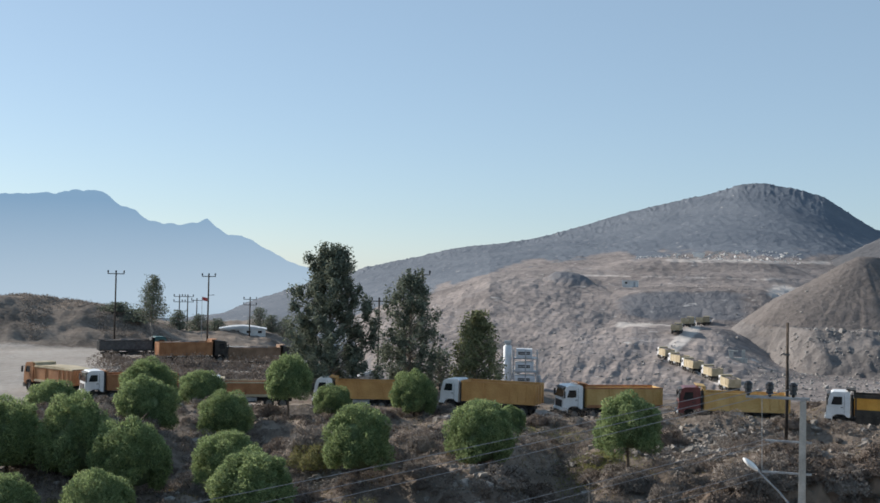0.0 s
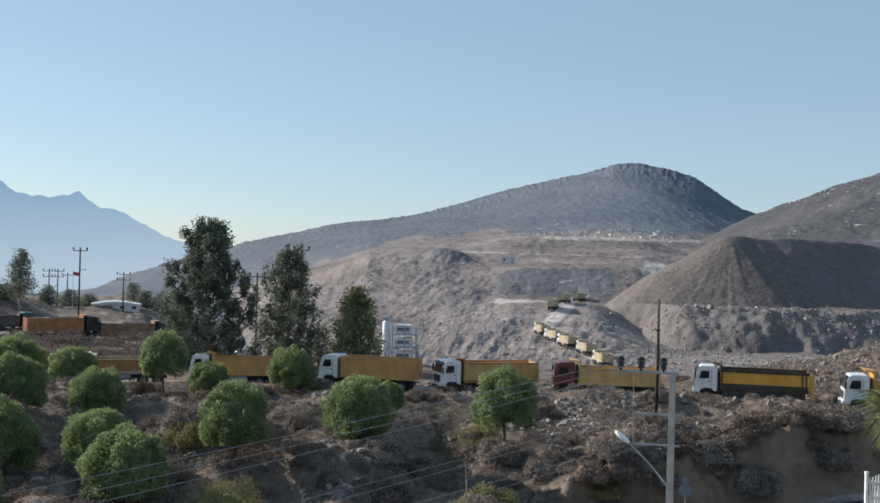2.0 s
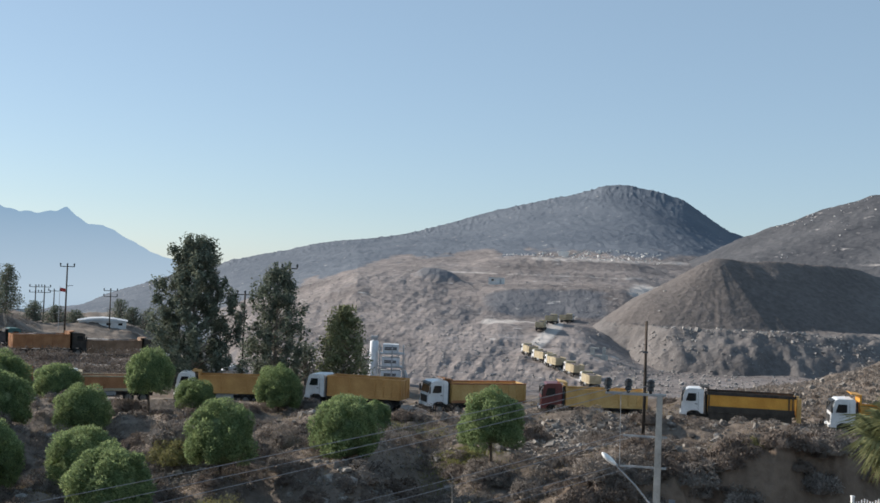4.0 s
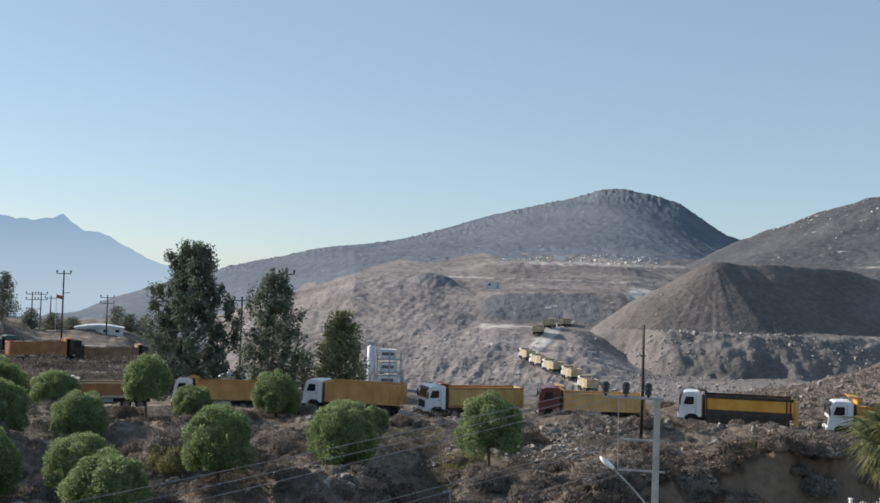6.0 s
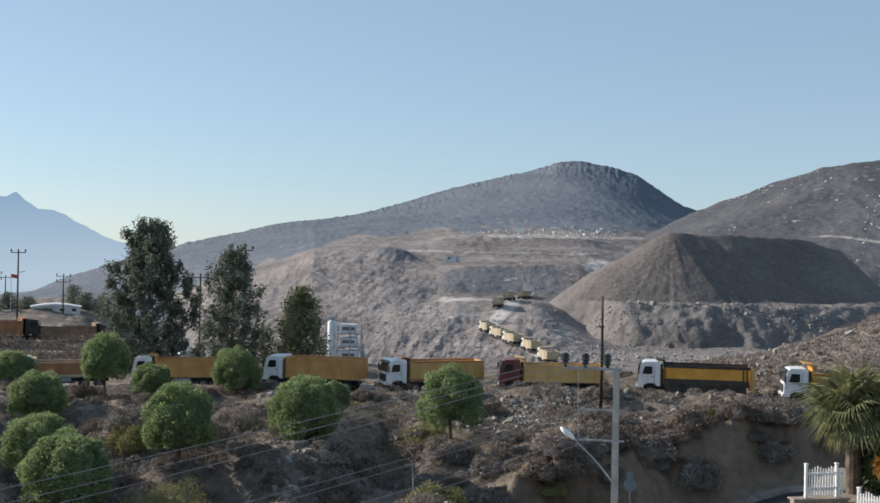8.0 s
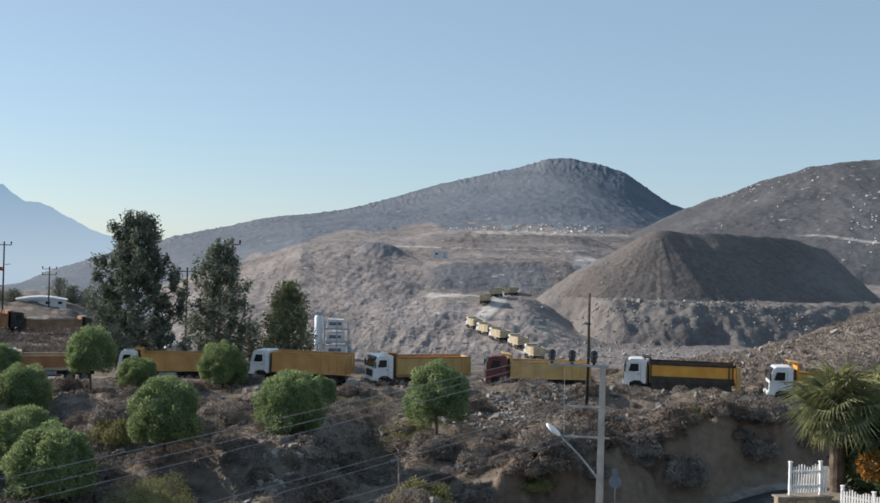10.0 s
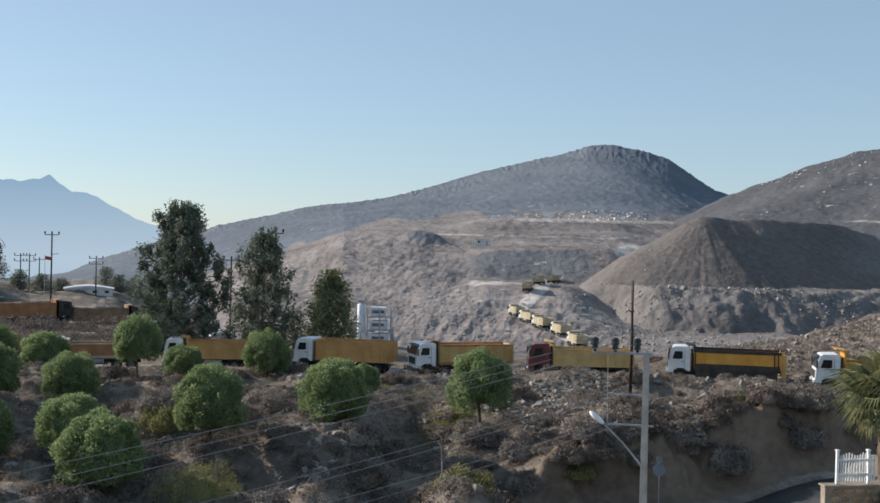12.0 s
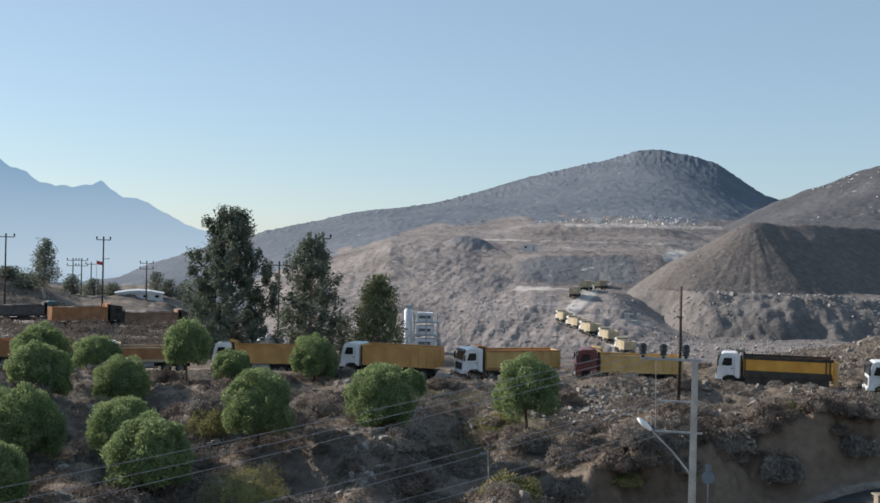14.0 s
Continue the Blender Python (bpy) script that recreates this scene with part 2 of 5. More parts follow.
def hash_noise(x, y, seed=0):
    """Value noise on arrays, about -1..1."""
    xi, yi = np.floor(x).astype(np.int64), np.floor(y).astype(np.int64)
    fx, fy = x - xi, y - yi
    fx, fy = fx * fx * (3 - 2 * fx), fy * fy * (3 - 2 * fy)

    def h(i, j):
        v = (i * 374761393 + j * 668265263 + seed * 974711) & 0x7FFFFFFF
        v = ((v ^ (v >> 13)) * 1274126177) & 0x7FFFFFFF
        return ((v ^ (v >> 16)) & 0xFFFF) / 32767.5 - 1

    return (h(xi, yi) * (1 - fx) + h(xi + 1, yi) * fx) * (1 - fy) + (h(xi, yi + 1) * (1 - fx) + h(xi + 1, yi + 1) * fx) * fy


def rough_noise(x, y, octaves=5, seed=0, gain=0.5):
    out, amp = 0, 1.0
    for k in range(octaves):
        out = out + amp * hash_noise(x * 2 ** k + 17.3 * k, y * 2 ** k - 9.1 * k, seed + k)
        amp *= gain
    return out


# young pines: bearing, distance, kind, width and height scale
PINES = ((8.26, 72.5, 2, 1.06, 0.89), (0.87, 71, 0, 1.04, 0.95), (-5.34, 69.5, 0, 0.99, 0.98), (-2.6, 97, 3, 0.93, 0.95), (-8.95, 94, 4, 0.98, 1.08), (-6.74, 100, 3, 0.80, 0.66),
         (-12.1, 84, 1, 0.95, 0.72), (-13.3, 95, 0, 0.92, 0.72), (-15.85, 101, 1, 1.18, 0.92), (-15.94, 84, 3, 1.08, 0.99), (-20.3, 89, 0, 1.02, 0.82), (-19.2, 69, 1, 0.98, 1.03),
         (-22.3, 71, 1, 1.05, 0.88), (-16.6, 66, 3, 1.03, 1.0), (-11.9, 66, 0, 0.95, 0.80), (-10.7, 60, 1, 1.08, 0.80), (-18.1, 58, 3, 0.86, 0.85), (-22.6, 59, 0, 0.85, 0.76), (-25.2, 66, 1, 1.0, 0.95), (2.35, 86, 3, 0.55, 0.55))


HOLLOWS = ((-9.0, 88, 1.3, 3.0), (-3.9, 64.5, 2.6, 3.0), (3.6, 61.5, 2.8, 3.2), (4.4, 72.5, 1.9, 2.6), (-8.4, 66, 1.6, 2.4), (-14.0, 75, 1.8, 2.6), (9.6, 63, 2.2, 3.2))


def road_distance(az):
    return np.interp(az, (-40, -20, -6, 5, 13, 20, 24, 40), (122, 116, 107, 99, 97, 95, 91, 86))


def road_level(az):
    return np.interp(az, (-40, -18, -12, -6, 0, 5, 13, 20, 24, 40), (1.8, 1.6, 1.2, 1.4, 2.0, 2.05, 2.4, 2.8, 3.1, 3.4))


def bank_line(az):
    return 69.5 + (np.asarray(az) - 17) * 0.75


def ground_z(az, d):
    az, d = np.asarray(az, float), np.asarray(d, float)
    x, y = d * np.sin(np.radians(az)), d * np.cos(np.radians(az))
    rl, rd = road_level(az), road_distance(az)
    left = np.interp(d, (0, 40, 50, 57, 66, 75, 90), (-4, -3.2, -1.6, 0.0, 1.2, 2.0, 2.1))
    db = bank_line(az)
    top = 2.45 + (np.clip(az, 10, 32) - 17) * 0.11
    foot = np.interp(d, (0, 40, 60, 75), (-4, -2.8, -1.5, -0.6)) + np.clip(az - 22, 0, 8) * 0.12
    right = foot + (top - foot) * smooth(-1.9, 0.4, d - db + 0.9 * rough_noise(x / 2.5, y / 2.5, 4, 5))
    w = smooth(8.0, 12.0, az + 1.2 * rough_noise(x / 6, y / 6, 2, 9))
    z = left * (1 - w) + right * w
    near = smooth(-16, -3, d - rd)
    z = z * (1 - near) + rl * near
    # behind the truck road: the pit to the right, a yard and the valley to the left
    pit = smooth(-11, -3, az) * smooth(13, 90, d - rd)
    z = z + (-12.5 - z) * pit
    yard = 1 - smooth(-11, -3, az)
    z = z + yard * (0.85 * smooth(124, 148, d) - 85 * smooth(240, 1300, d))
    z = z - 20 * smooth(500, 1500, d) * (1 - yard)
    # scrub spur beside the yard
    spur = np.interp(az, (-60, -23, -20, -17.5, -15.2, -14.0), (9, 7.2, 6.0, 4.6, 1.6, 0.0))
    z = z + spur * smooth(180, 203, d) * (1 - smooth(205, 260, d))
    # rocky rise on the right, behind the trucks
    rise = np.interp(az, (17, 20, 22, 24.5, 29, 32), (0, 0.14, 0.42, 0.64, 1.04, 1.15))
    z = z + rise * (16.5 * smooth(5, 95, d - rd) * (1 - smooth(115, 240, d - rd)) + 3 * smooth(4, 30, d - rd) * (1 - smooth(60, 120, d - rd)))
    # rubble berm along the near side of the truck road
    z = z + (0.55 + 0.4 * smooth(2, 8, az)) * smooth(-18, -14, az) * (1 - smooth(22.3, 24.2, az)) * np.exp(-((d - rd + 5.2) / 1.7) ** 2)
    # bumps
    flat = np.exp(-((d - rd) / 5.5) ** 2)
    pad = (1 - smooth(-19, -14, az)) * smooth(112, 120, d) * (1 - smooth(176, 186, d))
    flat = np.maximum(flat, pad)
    # spurs and hollows that run down the slope, level where the pines stand
    fold = 3.0 * np.abs(rough_noise((x + 0.25 * y) / 9.5, y / 15, 3, 13, 0.4)) - 1.2
    level = 1.0
    for pa, pd, *_ in PINES:
        px, py = pd * math.sin(math.radians(pa)), pd * math.cos(math.radians(pa))
        level = level * (1 - np.exp(-((x - px) ** 2 + (y - py) ** 2) / 4.5))
    # shaded hollows with steep western sides
    for ha, hd, deep, wide in HOLLOWS:
        hx, hy = hd * math.sin(math.radians(ha)), hd * math.cos(math.radians(ha))
        fold = fold - deep * np.exp(-(((x - hx) / wide) ** 2 + ((y - hy) / (1.5 * wide)) ** 2) ** 1.5)
    z = z + fold * level * smooth(50, 58, d) * (1 - smooth(-14, -6, d - rd)) * (1 - 0.8 * w)
    amp = np.interp(d, (0, 45, 55, 100, 300, 2000), (0.05, 0.2, 0.62, 0.5, 0.9, 1.0))
    rough_bank = w * np.exp(-((d - db + 0.6) / 1.3) ** 2)
    z = z + rough_bank * (0.4 * rough_noise(x / 0.9, y / 0.9, 3, 7) + 0.5 * rough_noise(x / 2.8, y / 2.8, 2, 8))
    foot_road = w * (1 - smooth(-4, 0, d - db))
    z = z + amp * (1 - 0.85 * flat) * (1 - 0.92 * foot_road) * (rough_noise(x / 7, y / 7, 4, 1) + 0.35 * np.abs(rough_noise(x / 1.6, y / 1.6, 3, 3)))
    return z


def polar_sheet(name, az_list, d_list, height, material, masks, label, category):
    """One sheet over bearings and distances with its own height and 0..1 masks."""
    A, D = np.meshgrid(az_list, d_list)
    Z = height(A, D)
    X, Y = D * np.sin(np.radians(A)), D * np.cos(np.radians(A))
    rows, cols = A.shape
    me = bpy.data.meshes.new(name)
    idx = np.arange(rows * cols).reshape(rows, cols)
    quads = np.stack([idx[:-1, :-1], idx[:-1, 1:], idx[1:, 1:], idx[1:, :-1]], -1).reshape(-1, 4)[:, ::-1]
    me.vertices.add(rows * cols)
    me.vertices.foreach_set("co", np.stack([X, Y, Z], -1).astype(np.float32).ravel())
    me.loops.add(quads.size)
    me.loops.foreach_set("vertex_index", quads.astype(np.int32).ravel())
    me.polygons.add(len(quads))
    me.polygons.foreach_set("loop_start", np.arange(0, quads.size, 4, dtype=np.int32))
    me.polygons.foreach_set("use_smooth", np.ones(len(quads), dtype=bool))
    me.update(calc_edges=True)
    for key, fn in masks.items():
        at = me.attributes.new(key, "FLOAT", "POINT")
        at.data.foreach_set("value", np.clip(fn(A, D, Z), 0, 1).astype(np.float32).ravel())
    me.materials.append(material)
    return tagged(new(name, me), label, category, kind="structure")


def pale_track(A, D, Z):
    truck_road = np.exp(-((D - road_distance(A)) / 4.5) ** 4) * 0.75
    pad = smooth(-16.5, -19.5, A) * smooth(114, 119, D) * (1 - smooth(164, 174, D))
    yard = (1 - smooth(-8, -5, A)) * smooth(135, 142, D) * (1 - smooth(166, 176, D)) * 0.8
    strip = (1 - smooth(-15, -13, A)) * smooth(160, 166, D) * (1 - smooth(178, 185, D)) * 0.9
    gravel = smooth(9, 12, A) * smooth(-26, -20, D - road_distance(A)) * (1 - smooth(-8, -5, D - road_distance(A))) * 0.42
    return np.maximum.reduce([truck_road, pad, yard, strip, gravel])


ground_az = np.concatenate([np.linspace(-180, -30, 40)[:-1], np.linspace(-30, 36, 620), np.linspace(36, 180, 40)[1:]])
ground_d = np.concatenate([np.linspace(0.02, 44, 30)[:-1], np.linspace(44, 125, 260), np.linspace(125, 260, 110)[1:], np.geomspace(262, 4900, 50)])
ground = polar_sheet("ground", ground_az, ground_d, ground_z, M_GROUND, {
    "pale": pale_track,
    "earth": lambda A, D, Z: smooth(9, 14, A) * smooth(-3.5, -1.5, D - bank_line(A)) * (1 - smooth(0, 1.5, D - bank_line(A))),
    # painted haze tint grows with distance
    "far_haze": lambda A, D, Z: smooth(230, 420, D)},
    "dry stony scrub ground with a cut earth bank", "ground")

# the quarry hill: its skyline, and how its flank climbs with distance
SKYLINE_AZ = (-30, -16, -12.5, -10.9, -8.4, -5.8, -5.2, -4.1, -2.9, -1, 1, 2.8, 4.9, 7, 9, 10.9, 13, 13.5, 14.7, 16.2, 17.5, 18.8, 19.8, 24, 40)
SKYLINE_EL = (-3.2, -2.6, -2.0, -1.3, -0.5, 0.3, 0.55, 0.8, 1.05, 1.5, 1.78, 2.07, 2.5, 3.17, 3.76, 4.28, 4.76, 4.93, 5.0, 4.72, 4.33, 3.44, 2.8, 1.5, -1)


RIM_AZ = (-12, -6, -3, -1.4, 1.15, 3.4, 5, 7, 9, 13.5, 16, 22, 40)
RIM_EL = (-3.4, -2.3, -1.4, -0.8, 0.02, 0.1, 0.05, -0.25, -0.38, -0.6, -0.6, -0.6, -1.5)


def haul_lane(el):
    """Bearing of the haul road at each height up the flank."""
    return np.interp(el, (-5.3, -5.0, -4.1, -3.55, -3.2, -2.4, -1.7, -1.2), (13.6, 13.1, 11.2, 10.0, 10.4, 11.2, 11.6, 12.8))


def hill_z(az, d):
    az, d = np.asarray(az, float), np.asarray(d, float)
    x, y = d * np.sin(np.radians(az)), d * np.cos(np.radians(az))
    crest = np.interp(az, SKYLINE_AZ, SKYLINE_EL)
    rounded = sum(np.interp(az + k * 0.4, SKYLINE_AZ, SKYLINE_EL) for k in range(-4, 5)) / 9
    near_top = smooth(1040, 1190, d)
    top = rounded * (1 - near_top) + crest * near_top
    w = smooth(-9.5, -4, az)
    rim = np.interp(az, RIM_AZ, RIM_EL)
    bench = np.minimum(rim, top - 0.55)
    front = np.interp(d, (180, 205, 225, 245, 285, 330, 375, 430, 470, 500), (-8.5, -6.3, -5.6, -5.1, -4.2, -3.25, -2.3, -1.15, -0.3, 0.0))
    front = front + bench * smooth(300, 490, d)
    # the quarry pit: floor, dark back wall and the terraces above it
    pitw = smooth(5.6, 9.6, az) * (1 - smooth(14.5, 17, az))
    cut = np.interp(d, (330, 365, 414, 442, 500, 556, 575, 640, 664, 700), (-3.1, -2.25, -1.95, -0.42, -0.2, -0.1, 0.45, 0.6, 1.1, 1.2))
    front = np.where(d > 330, front * (1 - pitw) + np.minimum(cut, top - 0.5) * pitw, front)
    # valley floor at the foot of the spoil bench
    valley = smooth(12.2, 16.5, az) * (1 - smooth(352, 420, d))
    front = front * (1 - valley) + valley * np.interp(d, (180, 230, 335, 360, 430), (-8.5, -5.3, -4.1, -3.8, -3.0))
    upper = np.interp(d, (500, 720, 1200, 1330), (0, 0.3, 1, 0.97))
    base = np.where(d < 500, front, bench + (top - bench) * upper)
    rejoin = smooth(690, 745, d)
    base = np.where(d >= 500, base * (1 - pitw) + pitw * (np.minimum(cut, top - 0.5) * (1 - rejoin) + base * rejoin), base)
    side = np.interp(d, (180, 600), (-9.0, -3.1)) * (1 - smooth(600, 1200, d)) + top * smooth(600, 1200, d)
    el = side * (1 - w) + base * w
    hump = 0.5 * np.exp(-((az - 5.3) / 1.1) ** 4 - ((d - 492) / 16) ** 2)
    el = el + hump
    z = EYE + d * np.tan(np.radians(el)) + 0.8 * near_top * np.maximum(0, rough_noise(az * 9, d / 25, 3, 23, 0.7))
    amp = np.interp(d, (180, 300, 500, 900, 1200), (0.5, 1.0, 1.7, 1.8, 1.5))
    n = 0.8 * rough_noise((x + 0.5 * y) / 42, y / 75, 5, 21, 0.55) + 0.35 * np.abs(rough_noise(x / 9, y / 14, 3, 31))
    # gullies that run slantwise down the flank
    u = az * 6.1 - 0.11 * (d - 350)
    gully = 0.8 - 1.5 * np.abs(rough_noise(u / 10, d / 110, 2, 25, 0.5)) + 0.75 * rough_noise(u / 3.0, d / 22, 4, 27, 0.65)
    gully = gully * smooth(205, 250, d) * (1 - smooth(520, 640, d)) * (1 - 0.8 * pitw * smooth(335, 360, d)) * (1 - valley) * w
    lane = np.exp(-((az - haul_lane(np.degrees(np.arctan2(z - EYE, d)))) / 0.6) ** 2)
    return z + amp * n + 0.36 * gully * (1 - 0.85 * lane) - 60 * smooth(1215, 1330, d)


def hill_el(A, D, Z):
    return np.degrees(np.arctan2(Z - EYE, D))


def haul_road(A, D, Z):
    E = hill_el(A, D, Z)
    lane = haul_lane(E)
    r = np.exp(-((A - lane) / 0.45) ** 2) * smooth(-5.8, -5.4, E) * (1 - smooth(-1.5, -1.0, E))
    floor = smooth(7.2, 7.9, A) * (1 - smooth(10.4, 11, A)) * np.exp(-((D - 384) / 16) ** 2) * 0.8
    upper = smooth(9, 10.5, A) * (1 - smooth(17.5, 18.5, A)) * np.exp(-((E - 1.18) / 0.16) ** 2) * 0.6
    mid = smooth(3, 6, A) * (1 - smooth(15, 17, A)) * np.exp(-((E - 0.35) / 0.09) ** 2) * 0.55
    # glow of a sunlit dust plume, painted as a pale patch on the slope
    lit_dust = np.exp(-((A - 15.6) / 0.8) ** 2 - ((E + 0.3) / 0.38) ** 2)
    return np.maximum.reduce([r, floor, upper, mid, lit_dust])


hill_az = np.concatenate([np.linspace(-30, -12, 50)[:-1], np.linspace(-12, 22, 620), np.linspace(22, 40, 40)[1:]])
hill_d = np.concatenate([np.linspace(180, 520, 220), np.linspace(523, 1330, 180)])
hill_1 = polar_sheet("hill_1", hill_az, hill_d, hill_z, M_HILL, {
    # scrub cover with painted haze; the left end takes this tint throughout
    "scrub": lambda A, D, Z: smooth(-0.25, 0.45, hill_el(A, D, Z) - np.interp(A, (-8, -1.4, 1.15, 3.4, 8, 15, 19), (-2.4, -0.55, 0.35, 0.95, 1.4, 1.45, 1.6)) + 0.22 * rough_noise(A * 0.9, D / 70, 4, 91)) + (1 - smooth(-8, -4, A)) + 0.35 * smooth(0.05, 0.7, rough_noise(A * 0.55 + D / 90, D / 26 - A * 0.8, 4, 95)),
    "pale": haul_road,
    # shade painted on the pit's back wall; the hump takes the same tone
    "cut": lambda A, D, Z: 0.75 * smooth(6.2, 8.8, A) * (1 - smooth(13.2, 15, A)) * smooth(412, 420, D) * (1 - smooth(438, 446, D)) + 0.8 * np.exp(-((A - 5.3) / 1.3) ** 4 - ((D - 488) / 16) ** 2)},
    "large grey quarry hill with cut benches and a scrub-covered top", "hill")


def hill2_z(az, d):
    x, y = d * np.sin(np.radians(az)), d * np.cos(np.radians(az))
    top = np.interp(az, (12, 17, 20.2, 21.6, 23.2, 24.8, 26.3, 27.9, 29.6, 36, 50), (-3.5, 0.8, 2.5, 3.0, 3.57, 4.15, 4.58, 4.86, 5.0, 4.5, 2))
    el = np.interp(d, (420, 520, 800, 900), (-4, -1.6, 0, 0)) + top * smooth(430, 800, d)
    z = EYE + d * np.tan(np.radians(el))
    return z + np.interp(d, (420, 800), (1.0, 1.6)) * (rough_noise(x / 30, y / 45, 5, 41, 0.55) + 0.4 * np.abs(rough_noise(x / 7, y / 10, 3, 47))) - 50 * smooth(812, 900, d)


hill_2 = polar_sheet("hill_2", np.linspace(12, 50, 420), np.linspace(420, 900, 190), hill2_z, M_HILL2, {
    "pale": lambda A, D, Z: 0.5 * np.exp(-((hill_el(A, D, Z) - (1.25 + 0.15 * np.sin(A))) / 0.10) ** 2) * smooth(25, 26.5, A)},
    "dark brown scrub hillside with pale rock outcrops", "hill")


# the spoil heap: a tipped ridge on a lower bench
def heap_z(az, d):
    x, y = d * np.sin(np.radians(az)), d * np.cos(np.radians(az))
    a, b = spot(19.2, 402), spot(27.0, 445)
    ab = (b - a).xy
    t = np.clip(((x - a.x) * ab.x + (y - a.y) * ab.y) / ab.length_squared, 0, 1)
    dist = np.hypot(x - a.x - t * ab.x, y - a.y - t * ab.y)
    n = rough_noise(x / 12, y / 12, 4, 51)
    streak = hash_noise(np.arctan2(x - a.x - t * ab.x, y - a.y - t * ab.y) * 26 + t * 75, dist / 60, 61) * 0.10
    ridge = 24.2 - 2.4 * t ** 1.6 - 2.6 * smooth(0.78, 1.0, t) + 0.25 * n
    cone = ridge - (0.615 + 0.3 * smooth(0.85, 1.0, t)) * np.maximum(dist - 1.5, 0) + streak * (1 + 1.2 * (1 - smooth(0.02, 0.2, t))) * smooth(2, 15, dist)
    bench = 0.9 - 0.62 * np.maximum(dist - 62 + 34 * (1 - smooth(13.5, 17.5, az)) + 4 * n, 0) + 0.9 * np.abs(rough_noise(x / 5, y / 5, 4, 71))
    spurw = np.exp(-((az - 15.2) / 1.2) ** 2 - ((d - 395) / 18) ** 2)
    return np.maximum(np.maximum(cone, np.minimum(bench, 1.7)), -16 + 0 * d) + 2.0 * spurw + 0.35 * n


spoil_heap = polar_sheet("spoil_heap", np.linspace(8, 40, 420), np.linspace(270, 500, 190), heap_z, M_HEAP, {
    "pale": lambda A, D, Z: 1 - smooth(0.6, 2.6, Z + 0.8 * rough_noise(A * 2, D / 9, 3, 73))},
    "conical brown spoil heap tipped on a rubble bench", "spoil heap")


# far mountains beyond the valley, and its floor, glowing with their haze painted in
def mountain_z(az, d):
    top = np.interp(az, (-75, -50, -35, -26, -23, -22.2, -20.4, -18.6, -17.9, -17.4, -16.7, -16.1, -15.1, -14.4, -13.9, -13.2, -12.6, -12.2, -11.5, -10.7, -9.5, -8.4, -6, -3, 5),
                    (0.5, 2.2, 3.0, 3.4, 3.56, 3.72, 3.83, 4.05, 3.72, 3.27, 3.08, 2.68, 2.44, 2.46, 2.56, 2.75, 2.29, 1.96, 2.01, 1.58, 0.95, 0.52, 0.0, -0.4, -0.8))
    z = EYE + 4300 * np.tan(np.radians(top)) + 5 * rough_noise(az * 2.2, d / 300, 4, 81)
    return -36 - 20 * smooth(1300, 2600, d) + (z + 56) * smooth(3300, 4300, d) * (1 - smooth(4310, 4700, d))


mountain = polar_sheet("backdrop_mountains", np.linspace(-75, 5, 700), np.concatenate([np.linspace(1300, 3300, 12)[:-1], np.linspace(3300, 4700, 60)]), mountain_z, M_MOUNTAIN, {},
    "glowing mountain backdrop with painted blue haze beyond the valley", "mountains")

# ---- building tools ----
def part(name, bm, material, parent=None, label="", m=None, shade=False):
    """Links a bmesh as one mesh object under a thing or part."""
    me = bpy.data.meshes.new(name)
    bm.to_mesh(me)
    bm.free()
    me.materials.append(material)
    if shade:
        me.polygons.foreach_set("use_smooth", np.ones(len(me.polygons), dtype=bool))
    return again(name, me, parent, m, label)


def again(name, me, parent=None, m=None, label=""):
    """Another part on the same mesh."""
    ob = new(name, me)
    if parent:
        ob.parent = parent
    if m is not None:
        ob.matrix_basis = m
    return tagged(ob, label)


def box(bm, x0, x1, y0, y1, z0, z1, bevel=0.0):
    vs = bmesh.ops.create_cube(bm, size=1)["verts"]
    for v in vs:
        v.co = Vector((x0 + (v.co.x + 0.5) * (x1 - x0), y0 + (v.co.y + 0.5) * (y1 - y0), z0 + (v.co.z + 0.5) * (z1 - z0)))
    if bevel:
        es = {e for v in vs for e in v.link_edges}
        bmesh.ops.bevel(bm, geom=list(es), offset=bevel, segments=2, affect="EDGES", profile=0.6)
    return bm


def boxed(x0, x1, y0, y1, z0, z1, bevel=0.0):
    return box(bmesh.new(), x0, x1, y0, y1, z0, z1, bevel)


def tube(bm, points, radii, sides=8):
    """A tapered, bending tube through points."""
    pts = [Vector(p) for p in points]
    rings = []
    for k, p in enumerate(pts):
        d = (pts[min(k + 1, len(pts) - 1)] - pts[max(k - 1, 0)]).normalized()
        q = d.to_track_quat("Z", "Y")
        rings.append([bm.verts.new(p + q @ Vector((math.cos(2 * math.pi * j / sides) * radii[k], math.sin(2 * math.pi * j / sides) * radii[k], 0))) for j in range(sides)])
    for a, b in zip(rings, rings[1:]):
        for j in range(sides):
            bm.faces.new((a[j], a[(j + 1) % sides], b[(j + 1) % sides], b[j]))
    bm.faces.new(rings[0][::-1])
    bm.faces.new(rings[-1])
    return bm


def tubed(points, radii, sides=8):
    return tube(bmesh.new(), points, radii, sides)


def prism(profile, y0, y1, bevel=0.0):
    """A side profile of (x, z) corners pulled across from y0 to y1."""
    bm = bmesh.new()
    a = [bm.verts.new((x, y0, z)) for x, z in profile]
    b = [bm.verts.new((x, y1, z)) for x, z in profile]
    bm.faces.new(a)
    bm.faces.new(b[::-1])
    for k in range(len(a)):
        j = (k + 1) % len(a)
        bm.faces.new((a[j], a[k], b[k], b[j]))
    bmesh.ops.recalc_face_normals(bm, faces=bm.faces)
    if bevel:
        bmesh.ops.bevel(bm, geom=list(bm.edges), offset=bevel, segments=2, affect="EDGES")
    return bm


